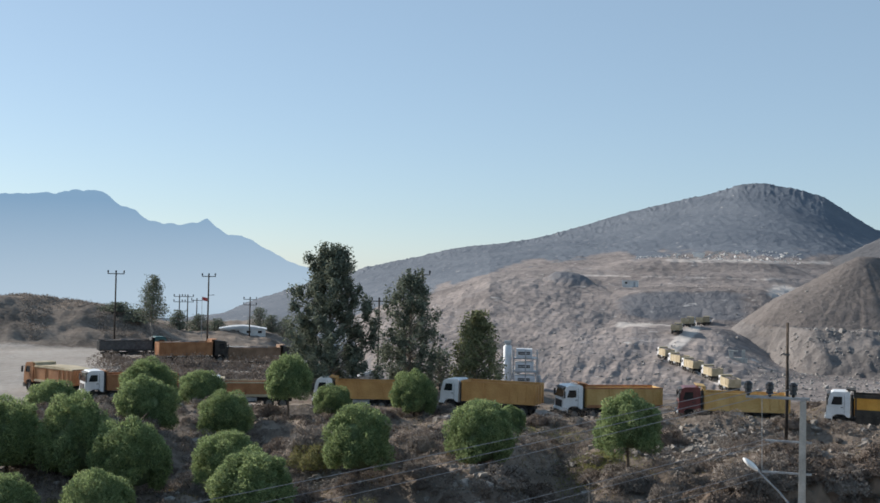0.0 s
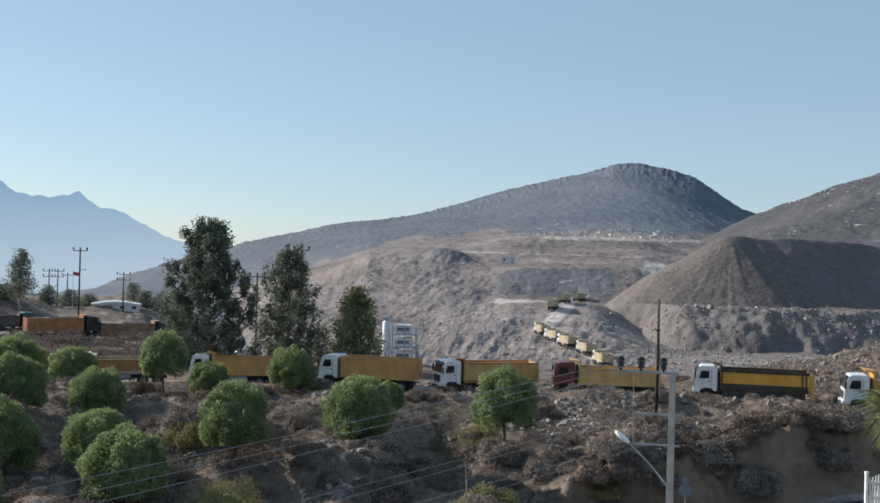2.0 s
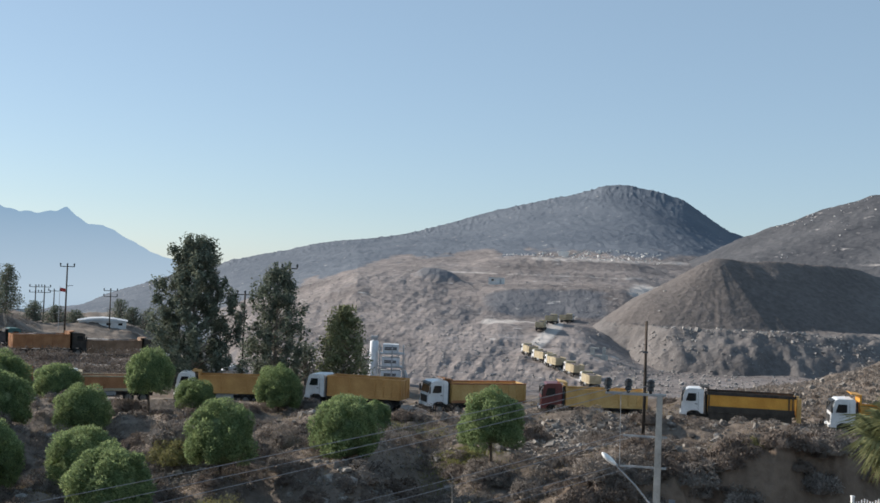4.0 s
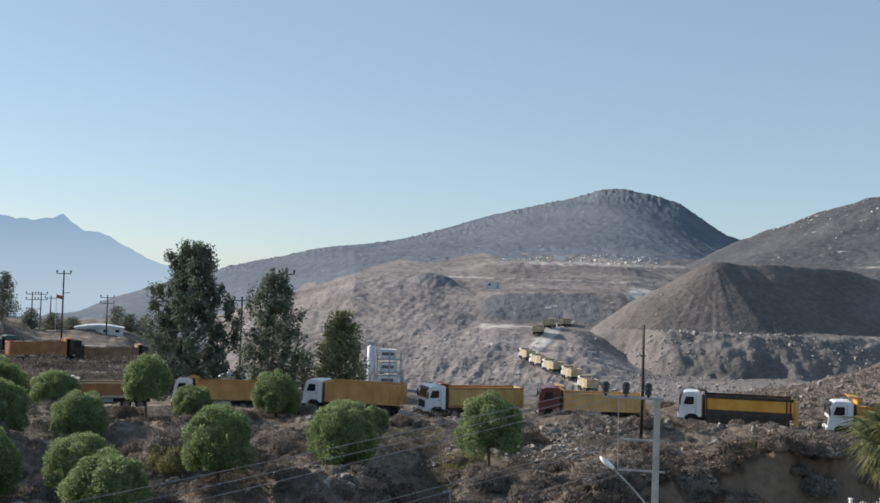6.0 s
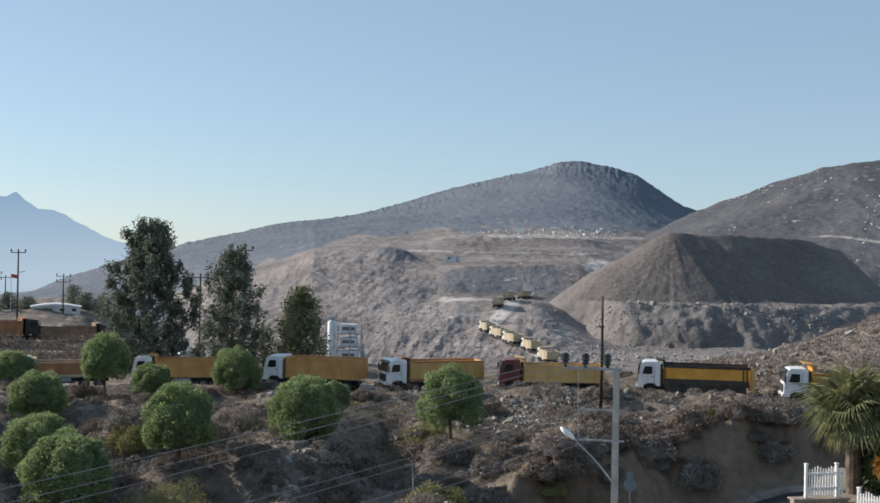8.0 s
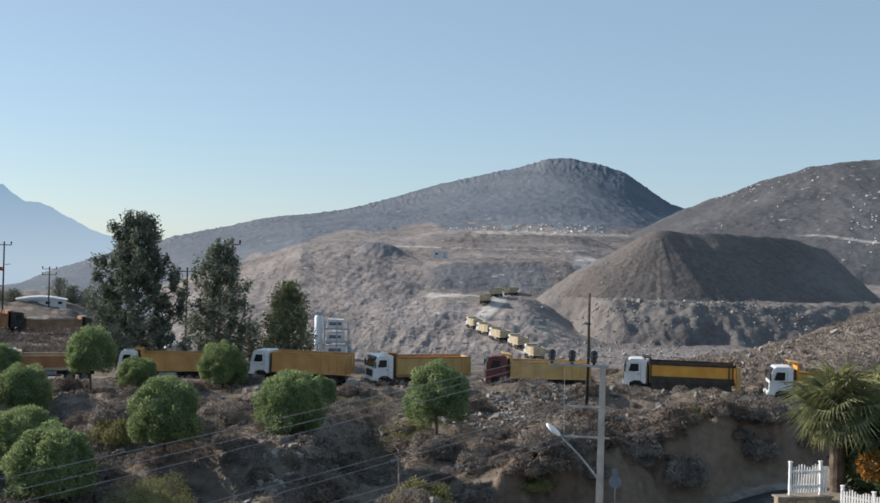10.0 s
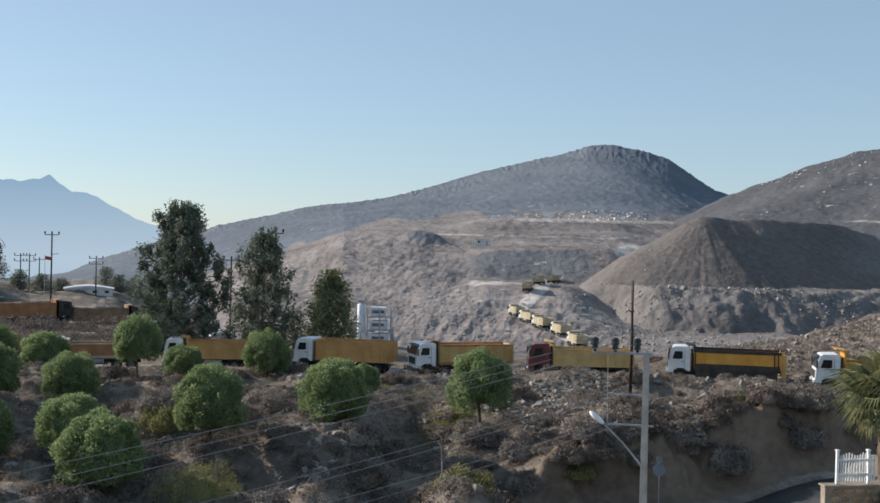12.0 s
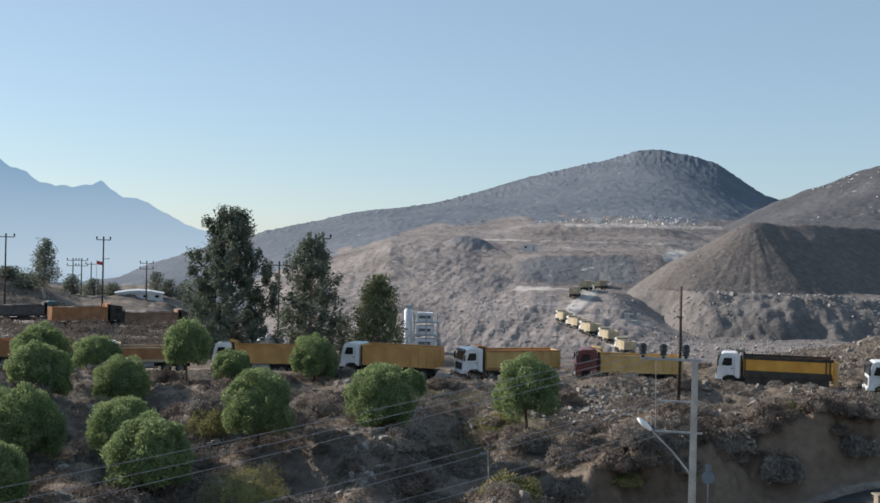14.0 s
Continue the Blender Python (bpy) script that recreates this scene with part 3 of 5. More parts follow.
def leaves_mesh(name, quads, material):
    """One mesh of many small four-cornered leaves; quads: array n x 4 x 3."""
    q = np.asarray(quads, np.float32)
    me = bpy.data.meshes.new(name)
    me.vertices.add(len(q) * 4)
    me.vertices.foreach_set("co", q.ravel())
    me.loops.add(len(q) * 4)
    me.loops.foreach_set("vertex_index", np.arange(len(q) * 4, dtype=np.int32))
    me.polygons.add(len(q))
    me.polygons.foreach_set("loop_start", np.arange(0, len(q) * 4, 4, dtype=np.int32))
    me.update(calc_edges=True)
    me.materials.append(material)
    return me


def leaf_quads(rng, centres, axes, length, width):
    """Pointed leaves that start at centres and run along axes."""
    n = len(centres)
    axes = axes / np.linalg.norm(axes, axis=1, keepdims=True)
    side = np.cross(axes, rng.normal(size=(n, 3)))
    side /= np.linalg.norm(side, axis=1, keepdims=True)
    L = length * rng.uniform(0.6, 1.35, (n, 1))
    W = width * rng.uniform(0.6, 1.35, (n, 1))
    mid = centres + axes * L * 0.45
    return np.stack([centres - axes * L * 0.05, mid + side * W, centres + axes * L, mid - side * W], 1)


def shingle_quads(rng, centres, outward, length, width, stray=0.45, lift=0.35):
    """Pointed tufts that lie roughly along a surface, their faces turned outward."""
    n = len(centres)
    o = outward / np.linalg.norm(outward, axis=1, keepdims=True)
    facing = o + stray * rng.normal(size=(n, 3))
    axes = np.cross(facing, rng.normal(size=(n, 3)))
    axes = axes / np.linalg.norm(axes, axis=1, keepdims=True) + lift * o
    axes /= np.linalg.norm(axes, axis=1, keepdims=True)
    side = np.cross(axes, facing)
    side /= np.linalg.norm(side, axis=1, keepdims=True)
    L = length * rng.uniform(0.6, 1.35, (n, 1))
    W = width * rng.uniform(0.6, 1.35, (n, 1))
    mid = centres + axes * L * 0.45
    return np.stack([centres - axes * L * 0.05, mid + side * W, centres + axes * L, mid - side * W], 1)


def lumpy(rng, radius, squash, bumps, seed, detail=3):
    """An uneven rounded mass."""
    bm = bmesh.new()
    bmesh.ops.create_icosphere(bm, subdivisions=detail, radius=1)
    for v in bm.verts:
        f = 1 + bumps * noise.fractal(v.co * 1.9 + Vector((seed, seed * 0.7, 0)), 0.6, 2.0, 3)
        v.co = Vector((v.co.x * radius * f, v.co.y * radius * f, v.co.z * radius * squash * f))
    return bm

# ---- dump trucks ----
def wheel(parent, x, y, meshes):
    out = 1 if y > 0 else -1
    w = again("wheel", meshes[0], parent, Matrix.Translation((x, y, 0.52)) @ Matrix.Diagonal((1, out, 1, 1)))
    again("rim", meshes[1], w, Matrix.Identity(4), "grey dusty steel rim")


def wheel_meshes():
    bm = bmesh.new()
    prof = ((0.30, -0.14), (0.47, -0.15), (0.52, -0.10), (0.52, 0.10), (0.47, 0.15), (0.30, 0.14))
    rings = [[bm.verts.new((r * math.cos(a), y, r * math.sin(a))) for r, y in prof] for a in (2 * math.pi * k / 20 for k in range(20))]
    for k in range(20):
        a, b = rings[k], rings[(k + 1) % 20]
        for j in range(6):
            bm.faces.new((a[j], b[j], b[(j + 1) % 6], a[(j + 1) % 6]))
    bmesh.ops.recalc_face_normals(bm, faces=bm.faces)
    tyre = bpy.data.meshes.new("tyre")
    bm.to_mesh(tyre)
    bm.free()
    tyre.materials.append(M_TYRE)
    bm = bmesh.new()
    tube(bm, ((0, -0.12, 0), (0, 0.06, 0), (0, 0.08, 0)), (0.31, 0.31, 0.20), 16)
    tube(bm, ((0, 0.07, 0), (0, 0.14, 0)), (0.12, 0.09), 10)
    rim = bpy.data.meshes.new("rim")
    bm.to_mesh(rim)
    bm.free()
    rim.materials.append(M_HUB)
    return tyre, rim


WHEEL = wheel_meshes()


def dump_truck(label, m, cab_paint, bed_paint, trim=None, skirt=False, shield=True, load=False, tilt=0.0, group="queue of dump trucks", high=1.0, lip=0.42, cover=False):
    """An eight-wheel tipper, nose to +x, standing on z = 0."""
    trim = trim or bed_paint
    t = tagged(new("dump_truck"), label, "truck", group)
    part("chassis", boxed(-4.3, 4.2, -0.45, 0.45, 0.62, 0.92, 0.02), M_BLACK, t)
    for x in (3.35, 1.75, -2.05, -3.4):
        for y in (-1.08, 1.08):
            wheel(t, x, y, WHEEL)
        part("axle", tubed(((x, -1.0, 0.52), (x, 1.0, 0.52)), (0.07, 0.07)), M_BLACK, t)
    # cab
    cab = part("cab", prism(((2.62, 0.98), (2.62, 2.92), (2.78, 3.02), (3.9, 2.98), (4.12, 2.84), (4.36, 1.95), (4.42, 1.1), (4.40, 0.72), (3.98, 0.66), (3.92, 1.06), (3.62, 1.22), (3.08, 1.22), (2.82, 0.98)), -1.2, 1.2, 0.03), cab_paint, t)
    part("windscreen", prism(((4.17, 2.76), (4.375, 1.98), (4.39, 1.98), (4.185, 2.77)), -1.05, 1.05), M_GLASS, cab, "dark glass windscreen")
    part("sun_visor", prism(((4.10, 2.90), (4.36, 2.78), (4.36, 2.74), (4.12, 2.80)), -1.08, 1.08), M_BLACK, cab, "black sun visor")
    part("grille", boxed(4.40, 4.45, -0.85, 0.85, 1.15, 1.75, 0.015), M_BLACK, cab, "black front grille")
    part("bumper", boxed(4.02, 4.50, -1.22, 1.22, 0.45, 0.86, 0.04), M_BODYDARK, cab, "dark lower bumper")
    for y in (-0.95, 0.95):
        part("headlight", boxed(4.42, 4.53, y - 0.2, y + 0.2, 0.86, 1.06, 0.02), M_LAMP, cab, "clear headlight")
    for s in (-1, 1):
        part("side_window", prism(((3.22, 2.0), (3.22, 2.6), (3.86, 2.6), (4.03, 2.04), (4.03, 1.98), (3.55, 1.96)), s * 1.203 - 0.006, s * 1.203 + 0.006), M_GLASS, cab, "dark side window")
        part("door_gap", boxed(3.04, 3.06, s * 1.2 - 0.006, s * 1.2 + 0.006, 1.25, 2.75), M_BLACK, cab)
        part("door_handle", boxed(3.12, 3.32, s * 1.215 - 0.015, s * 1.215 + 0.015, 1.74, 1.79), M_BLACK, cab)
        part("step", boxed(3.95, 4.35, s * 1.2 - 0.05, s * 1.2 + 0.03, 0.5, 0.58, 0.01), M_BLACK, cab)
        mir = part("mirror", boxed(4.28, 4.4, s * 1.42 - 0.1, s * 1.42 + 0.1, 1.95, 2.55, 0.03), M_BLACK, cab, "black wing mirror")
        part("mirror_arm", tubed(((4.3, s * 1.18, 2.6), (4.34, s * 1.42, 2.5)), (0.02, 0.02), 6), M_BLACK, cab)
        part("mudguard", prism(((2.95, 0.95), (3.1, 1.2), (3.6, 1.2), (3.78, 0.95), (3.74, 0.93), (3.56, 1.14), (3.14, 1.14), (3.0, 0.93)), s * 1.08 - 0.17, s * 1.08 + 0.17), M_BLACK, cab)
        part("fuel_tank", boxed(-0.9, 0.7, s * 0.85 - 0.28, s * 0.85 + 0.28, 0.55, 1.05, 0.06), M_STEEL if s > 0 else M_BLACK, t)
        part("side_guard", boxed(-1.3, 1.0, s * 1.16 - 0.02, s * 1.16 + 0.02, 0.55, 0.68, 0.01), M_BLACK, t)
        part("rear_mudguard", boxed(-4.1, -1.4, s * 1.08 - 0.17, s * 1.08 + 0.17, 1.10, 1.14, 0.01), M_BLACK, t)
    part("exhaust_pipe", tubed(((2.48, 0.9, 0.9), (2.48, 0.9, 2.7), (2.42, 0.9, 2.8)), (0.09, 0.09, 0.08), 10), M_DARKSTEEL, t)
    # bed, tipped about its rear hinge by tilt
    zt = 1.2 + 1.55 * high
    floor = prism(((-4.55, 1.12), (2.3, 1.12), (2.3, 1.26), (-4.55, 1.26)), -1.05, 1.05, 0.01)
    hinge = Matrix.Translation((-4.1, 0, 1.12)) @ Matrix.Rotation(-radians(tilt), 4, "Y") @ Matrix.Translation((4.1, 0, -1.12))
    bed = part("bed", floor, bed_paint, t, "", hinge)
    for s in (-1, 1):
        y0, y1 = sorted((s * 1.19, s * 1.25))
        part("side_panel", boxed(-4.55, 2.3, y0, y1, 1.32 if skirt else 1.14, zt, 0.01), bed_paint, bed)
        part("top_rail", boxed(-4.6, 2.36, s * 1.23 - 0.07, s * 1.23 + 0.07, zt - 0.03, zt + (0.22 if skirt else 0.1), 0.015), trim, bed, "dark top rail" if skirt else "")
        part("bottom_rail", boxed(-4.55, 2.3, s * 1.22 - 0.08, s * 1.22 + 0.08, 1.12, 1.36, 0.015), trim, bed)
        rib = bpy.data.meshes.new("rib")
        bm = boxed(-0.05, 0.05, -0.04, 0.04, 1.3, zt, 0.012)
        bm.to_mesh(rib)
        bm.free()
        rib.materials.append(trim if skirt else bed_paint)
        xs = (-4.35, -4.05, 2.2) if skirt else (-4.45, -3.75, -3.0, -2.2, 0.2, 2.2)
        for x in xs:
            again("rib", rib, bed, Matrix.Translation((x, s * 1.27, 0)))
        if skirt:
            part("skirt", boxed(-4.3, 2.2, s * 1.24 - 0.02, s * 1.24 + 0.02, 0.42, 1.11, 0.01), M_BODYDARK, t, "dark side skirt")
            part("lower_panel", boxed(-4.5, 2.3, s * 1.285 - 0.02, s * 1.285 + 0.02, 1.13, 1.66, 0.01), M_BODYDARK, bed, "dark lower panel")
            part("rear_post", boxed(-5.0, -4.66, s * 1.12 - 0.14, s * 1.12 + 0.14, 0.7, zt + 0.05, 0.02), M_MUSTARD, bed, "dusty mustard rear post")
    part("front_panel", boxed(2.24, 2.32, -1.2, 1.2, 1.2, zt + 0.12, 0.01), bed_paint, bed)
    tail = part("tailgate", boxed(-4.64, -4.56, -1.22, 1.22, 1.15, zt + 0.05, 0.01), bed_paint, bed)
    for y in (-0.8, 0.0, 0.8):
        part("tailgate_rib", boxed(-4.70, -4.63, y - 0.06, y + 0.06, 1.18, zt, 0.01), bed_paint, tail)
    if shield:
        part("cab_shield", prism(((2.2, zt + 0.05), (2.2, zt + lip), (2.95, zt + lip + 0.08), (2.95, zt + lip + 0.02), (2.34, zt + lip - 0.08), (2.34, zt + 0.05)), -1.15, 1.15, 0.01), trim, bed)
        part("ram", tubed(((2.42, 0, 0.9), (2.42, 0, zt - 0.2)), (0.12, 0.1), 10), M_DARKSTEEL, t)
    if cover:
        part("tarpaulin", prism(((-4.5, zt + 0.06), (-4.5, zt + 0.12), (-1.1, zt + 0.26), (2.25, zt + 0.14), (2.25, zt + 0.06)), -1.2, 1.2, 0.02), M_SANDY, bed, "pale dusty tarpaulin cover")
    if load:
        bm = lumpy(None, 1.0, 0.5, 0.5, 3.0, 3)
        for v in bm.verts:
            v.co = Vector((-1.1 + v.co.x * 3.1, v.co.y * 1.12, zt - 0.12 + max(v.co.z, -0.2) * 0.7))
        part("load", bm, M_HEAP, bed, "heap of dusty rubble")
    t.matrix_basis = m
    return t


def beside(az, d, away, z=None):
    """Stands a vehicle side-on to its bearing, nose to the west, its nose swung away from the south by some degrees."""
    z = float(ground_z(az, d)) if z is None else z
    return Matrix.Translation(spot(az, d, z - 0.03)) @ Matrix.Rotation(radians(180 - az - away), 4, "Z")


dump_truck("white-cabbed tipper with dark-railed yellow bed", beside(20.35, 95.5, -2), M_WHITE, M_YELLOW, M_BODYDARK, skirt=True, high=0.9, lip=0.55)
dump_truck("white-cabbed tipper with yellow bed beside the palm", beside(27.4, 91, -10), M_WHITE, M_YELLOW, high=0.78, lip=0.95)
dump_truck("maroon-cabbed tipper with mustard yellow bed on the dirt road", beside(13.25, 97.5, -7), M_RED, M_MUSTARD, high=0.85, lip=0.62)
dump_truck("white-cabbed tipper with shadowed mustard bed on the dirt road", beside(7.2, 99, -20), M_WHITE, M_MUSTARD, M_RUST)
dump_truck("white-cabbed tipper with ribbed orange bed on the dirt road", beside(1.3, 101, 20), M_WHITE, M_ORANGE, shield=False, high=1.05)
dump_truck("white-cabbed tipper with orange bed behind young pines", beside(-5.3, 107, 4), M_WHITE, M_ORANGE, high=0.95)
dump_truck("tipper with rusty orange bed behind young pines", beside(-11.0, 111, 0), M_WHITE, M_RUST, M_SANDY, high=0.8)
dump_truck("white-cabbed tipper with orange bed among pines", beside(-16.8, 114, -14), M_WHITE, M_RUST, high=0.85)
dump_truck("orange tipper with dusty pale rails on the dirt road", beside(-20.1, 121, 58), M_RUST, M_RUST, M_SANDY, high=0.9, cover=True)
# second row, in the yard, noses to the east
for az, d, away, paint, words in ((-13.75, 150, 166, M_RUST, "orange-bedded tipper with a rubble load in the dusty yard"), (-10.35, 152, 168, M_DUSTY, "rust-orange tipper with a rubble load in the yard")):
    dump_truck(words, beside(az, d, away), M_BODYDARK, paint, load=True, group="tippers parked in the yard")
dump_truck("teal-cabbed tipper with dark grey loaded bed in the yard", beside(-16.6, 157, 172), M_TEAL, M_DARKSTEEL, M_BLACK, load=True, group="tippers parked in the yard", high=0.8)
# queue on the haul road
dusty = dump_truck("dusty yellow tipper queueing on the haul road", pose(0, 0, -200), M_WHITE, M_SANDY, load=True, group="tippers on the haul road")
queue = ((13.15, -4.95, 76), (12.3, -4.42, 74), (11.35, -4.08, 72), (10.68, -3.8, 70), (10.05, -3.5, 76), (10.6, -2.2, 98), (11.15, -1.85, 104), (11.9, -1.75, 110))
for k, (az, el, away) in enumerate(queue):
    ds = np.linspace(215, 420, 800)
    d = float(ds[np.argmin(np.abs(np.degrees(np.arctan2(hill_z(az, ds) - EYE, ds)) - el + 0.25))])
    m = Matrix.Translation(spot(az, d, float(hill_z(az, d)) - 0.05)) @ Matrix.Rotation(radians(180 - az - away), 4, "Z")
    if k:
        copy_thing(dusty, m)
    else:
        dusty.matrix_basis = m

# ---- trees and shrubs ----
def pine_tree(seed, wide, tall, trunk_h):
    """A young stone pine: short trunk, limbs and a dense domed crown of needle tufts."""
    rng = np.random.default_rng(seed)
    t = tagged(new("pine_tree"), "young round-crowned green stone pine on dry ground", "tree", "young pines on the slope")
    bm = tubed(((0, 0, -0.3), (0.03, 0.02, trunk_h * 0.6), (-0.04, 0.05, trunk_h + tall * 0.25), (0.02, 0, trunk_h + tall * 0.6)), (0.15, 0.12, 0.09, 0.03), 8)
    for k in range(9):
        a = k * 2.4 + seed
        z0 = trunk_h + tall * (0.05 + 0.05 * k)
        tip = Vector((math.cos(a) * wide * 0.36, math.sin(a) * wide * 0.36, z0 + tall * 0.18))
        tube(bm, ((0, 0, z0 - 0.1), tip * 0.5 + Vector((0, 0, z0 * 0.5)), tip), (0.05, 0.035, 0.012), 5)
    part("trunk", bm, M_BARK, t, "brown pine trunk")
    cz = trunk_h + tall * 0.40
    # the crown is a heap of rounded boughs, larger low down and at the sides
    lumps = []
    golden = math.pi * (3 - 5 ** 0.5)
    for k in range(46):
        h = 1 - 1.55 * (k + 0.5) / 46
        a = k * golden + seed + rng.normal() * 0.25
        flat = math.sqrt(max(0.0, 1 - h * h)) if h > 0 else 1 - 0.25 * h * h
        r = rng.uniform(0.66, 0.86)
        lumps.append((math.cos(a) * flat * wide / 2 * r, math.sin(a) * flat * wide / 2 * r, cz + h * tall * (0.60 if h > 0 else 0.56 if trunk_h > 1 else 0.62) * r, rng.uniform(0.19, 0.31) * wide / 2))
    lumps = np.array(lumps)
    # solid core blocks light; its darker green paints the crown's inner shade
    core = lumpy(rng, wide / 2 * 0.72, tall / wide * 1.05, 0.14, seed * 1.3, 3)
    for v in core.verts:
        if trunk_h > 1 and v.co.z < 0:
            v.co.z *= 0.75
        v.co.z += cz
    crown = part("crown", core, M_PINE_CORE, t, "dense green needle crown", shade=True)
    per = 640
    n = len(lumps) * per
    u = rng.normal(size=(n, 3))
    u /= np.linalg.norm(u, axis=1, keepdims=True)
    c = np.repeat(lumps, per, 0)
    p = c[:, :3] + u * c[:, 3:4] * rng.uniform(0.72, 1.12, (n, 1)) * np.array((1, 1, 0.85))
    mid = np.array((0, 0, cz))
    keep = np.linalg.norm((p - mid) / (wide / 2, wide / 2, tall * 0.55), axis=1) > 0.58
    p, u = p[keep], u[keep]
    out = u + 0.7 * (p - mid) / np.linalg.norm(p - mid, axis=1, keepdims=True)
    again("foliage", leaves_mesh("foliage", shingle_quads(rng, p, out, 0.20, 0.034, 0.42, 0.6), M_PINE), crown)
    return t


PINE_KINDS = [pine_tree(s, 4.6, h, k) for s, h, k in ((3, 3.9, 0.6), (5, 4.3, 0.45), (8, 4.0, 1.5), (12, 3.5, 0.35), (21, 2.9, 2.0))]
PINE_KINDS[4]["label"] = "young umbrella-shaped stone pine on a bare trunk"
PINE_KINDS[2]["label"] = "young stone pine on a bare trunk with round crown"
for k, (az, d, kind, sw, sh) in enumerate(PINES):
    z = float(ground_z(az, d)) - 0.1
    src = PINE_KINDS[kind]
    first = not any(kd == kind for _, _, kd, _, _ in PINES[:k])
    m = Matrix.Translation(spot(az, d, z)) @ Matrix.Rotation(k * 1.9, 4, "Z")
    ob = src if first else copy_thing(src, m)
    ob.matrix_basis = m @ Matrix.Diagonal((sw * 0.9, sw * 0.9, sh * 1.12, 1))


def eucalyptus(seed, az, d, tall, wide, leaves, material, label, profile, base=0.06):
    """A tall gum: forked pale trunk and hanging leaf sprays in uneven clumps with gaps."""
    rng = np.random.default_rng(seed)
    t = tagged(new("eucalyptus_tree"), label, "tree", "gum trees behind the trucks")
    bm = tubed([(0.12 * math.sin(k * 1.3), 0.1 * math.cos(k * 1.7), -0.4 + tall * 0.92 * k / 8) for k in range(9)], [0.30 * (1 - k / 8.6) + 0.02 for k in range(9)], 9)
    sprays = []
    for k in range(90):
        f = base + (0.99 - base) * (k + rng.uniform(0, 1)) / 90
        a = k * 2.4 + rng.uniform(-0.5, 0.5)
        r = wide / 2 * float(np.interp(f, *profile)) * rng.uniform(0.72, 1.0)
        z0, z1 = tall * max(f - 0.12, 0.03), tall * f
        tip = Vector((math.cos(a) * r, math.sin(a) * r, z1))
        tube(bm, ((0, 0, z0), Vector((tip.x * 0.5, tip.y * 0.5, z0 * 0.35 + z1 * 0.65)), tip), (0.10 * (1 - f) + 0.02, 0.05 * (1 - f) + 0.015, 0.01), 5)
        for j in range(3):
            g = rng.uniform(0.35, 1.0)
            sprays.append((tip.x * g + rng.normal() * 0.25, tip.y * g + rng.normal() * 0.25, z0 + (z1 - z0) * g + rng.normal() * 0.3, rng.uniform(0.5, 1.1)))
    part("trunk", bm, M_EUC_BARK, t, "pale forked trunk and limbs", shade=True)
    s = np.array(sprays)
    c = s[rng.integers(0, len(s), leaves)]
    u = rng.normal(size=(leaves, 3))
    u /= np.linalg.norm(u, axis=1, keepdims=True)
    p = c[:, :3] + u * c[:, 3:4] * rng.uniform(0.2, 1.0, (leaves, 1)) * np.array((0.85, 0.85, 1.15))
    p[:, 2] = np.clip(p[:, 2], 0.5, tall)
    out = u + p * np.array((0.35, 0.35, 0.0)) / (wide / 4)
    again("crown", leaves_mesh("crown", shingle_quads(rng, p, out, 0.36, 0.085, 0.5, -0.1), material), t, None, "hanging dark green leaf sprays")
    t.matrix_basis = Matrix.Translation(spot(az, d, float(ground_z(az, d)) - 0.1))
    return t


TALL = ((0, 0.08, 0.18, 0.32, 0.53, 0.7, 0.88, 1.0), (0.5, 0.72, 0.92, 1.0, 0.92, 0.70, 0.46, 0.18))
WISP = ((0, 0.1, 0.25, 0.45, 0.65, 0.85, 1.0), (0.3, 0.5, 0.8, 1.0, 0.82, 0.62, 0.2))
EGG = ((0, 0.1, 0.3, 0.5, 0.7, 0.85, 1.0), (0.5, 0.85, 1.0, 0.88, 0.72, 0.5, 0.12))
eucalyptus(2, -6.95, 112, 16.3, 10.4, 34000, M_EUC, "tall dark green eucalyptus tree behind the trucks", TALL, 0.13)
eucalyptus(7, -2.85, 117, 13.2, 8.4, 11000, M_EUC, "sparse eucalyptus tree with gaps beside a power pole", WISP, 0.15)
eucalyptus(9, 0.55, 117, 8.3, 6.8, 7000, M_EUC_PALE, "small olive-green eucalyptus tree beside the plant", EGG, 0.2)
eucalyptus(4, -15.75, 186, 11.2, 5.6, 3000, M_EUC, "slender eucalyptus tree on the scrub spur", WISP, 0.42)
for k, (az, d, tall, wide) in enumerate(((-13.5, 235, 3.8, 5.5), (-12.6, 240, 3.4, 6), (-10.5, 262, 5.0, 7), (-9.9, 258, 4.0, 6), (-9.2, 262, 5.2, 7.5), (-8.2, 255, 4.6, 7), (-14.5, 228, 4.0, 4.5), (-16.5, 196, 2.4, 6.0), (-17.4, 199, 1.8, 6.5), (-1.3, 124, 5.0, 5.0))):
    eucalyptus(20 + k, az, d, tall, wide, 1500, M_EUC, "distant dark green tree beyond the yard" if k < 9 else "low dark tree behind the trucks", EGG)


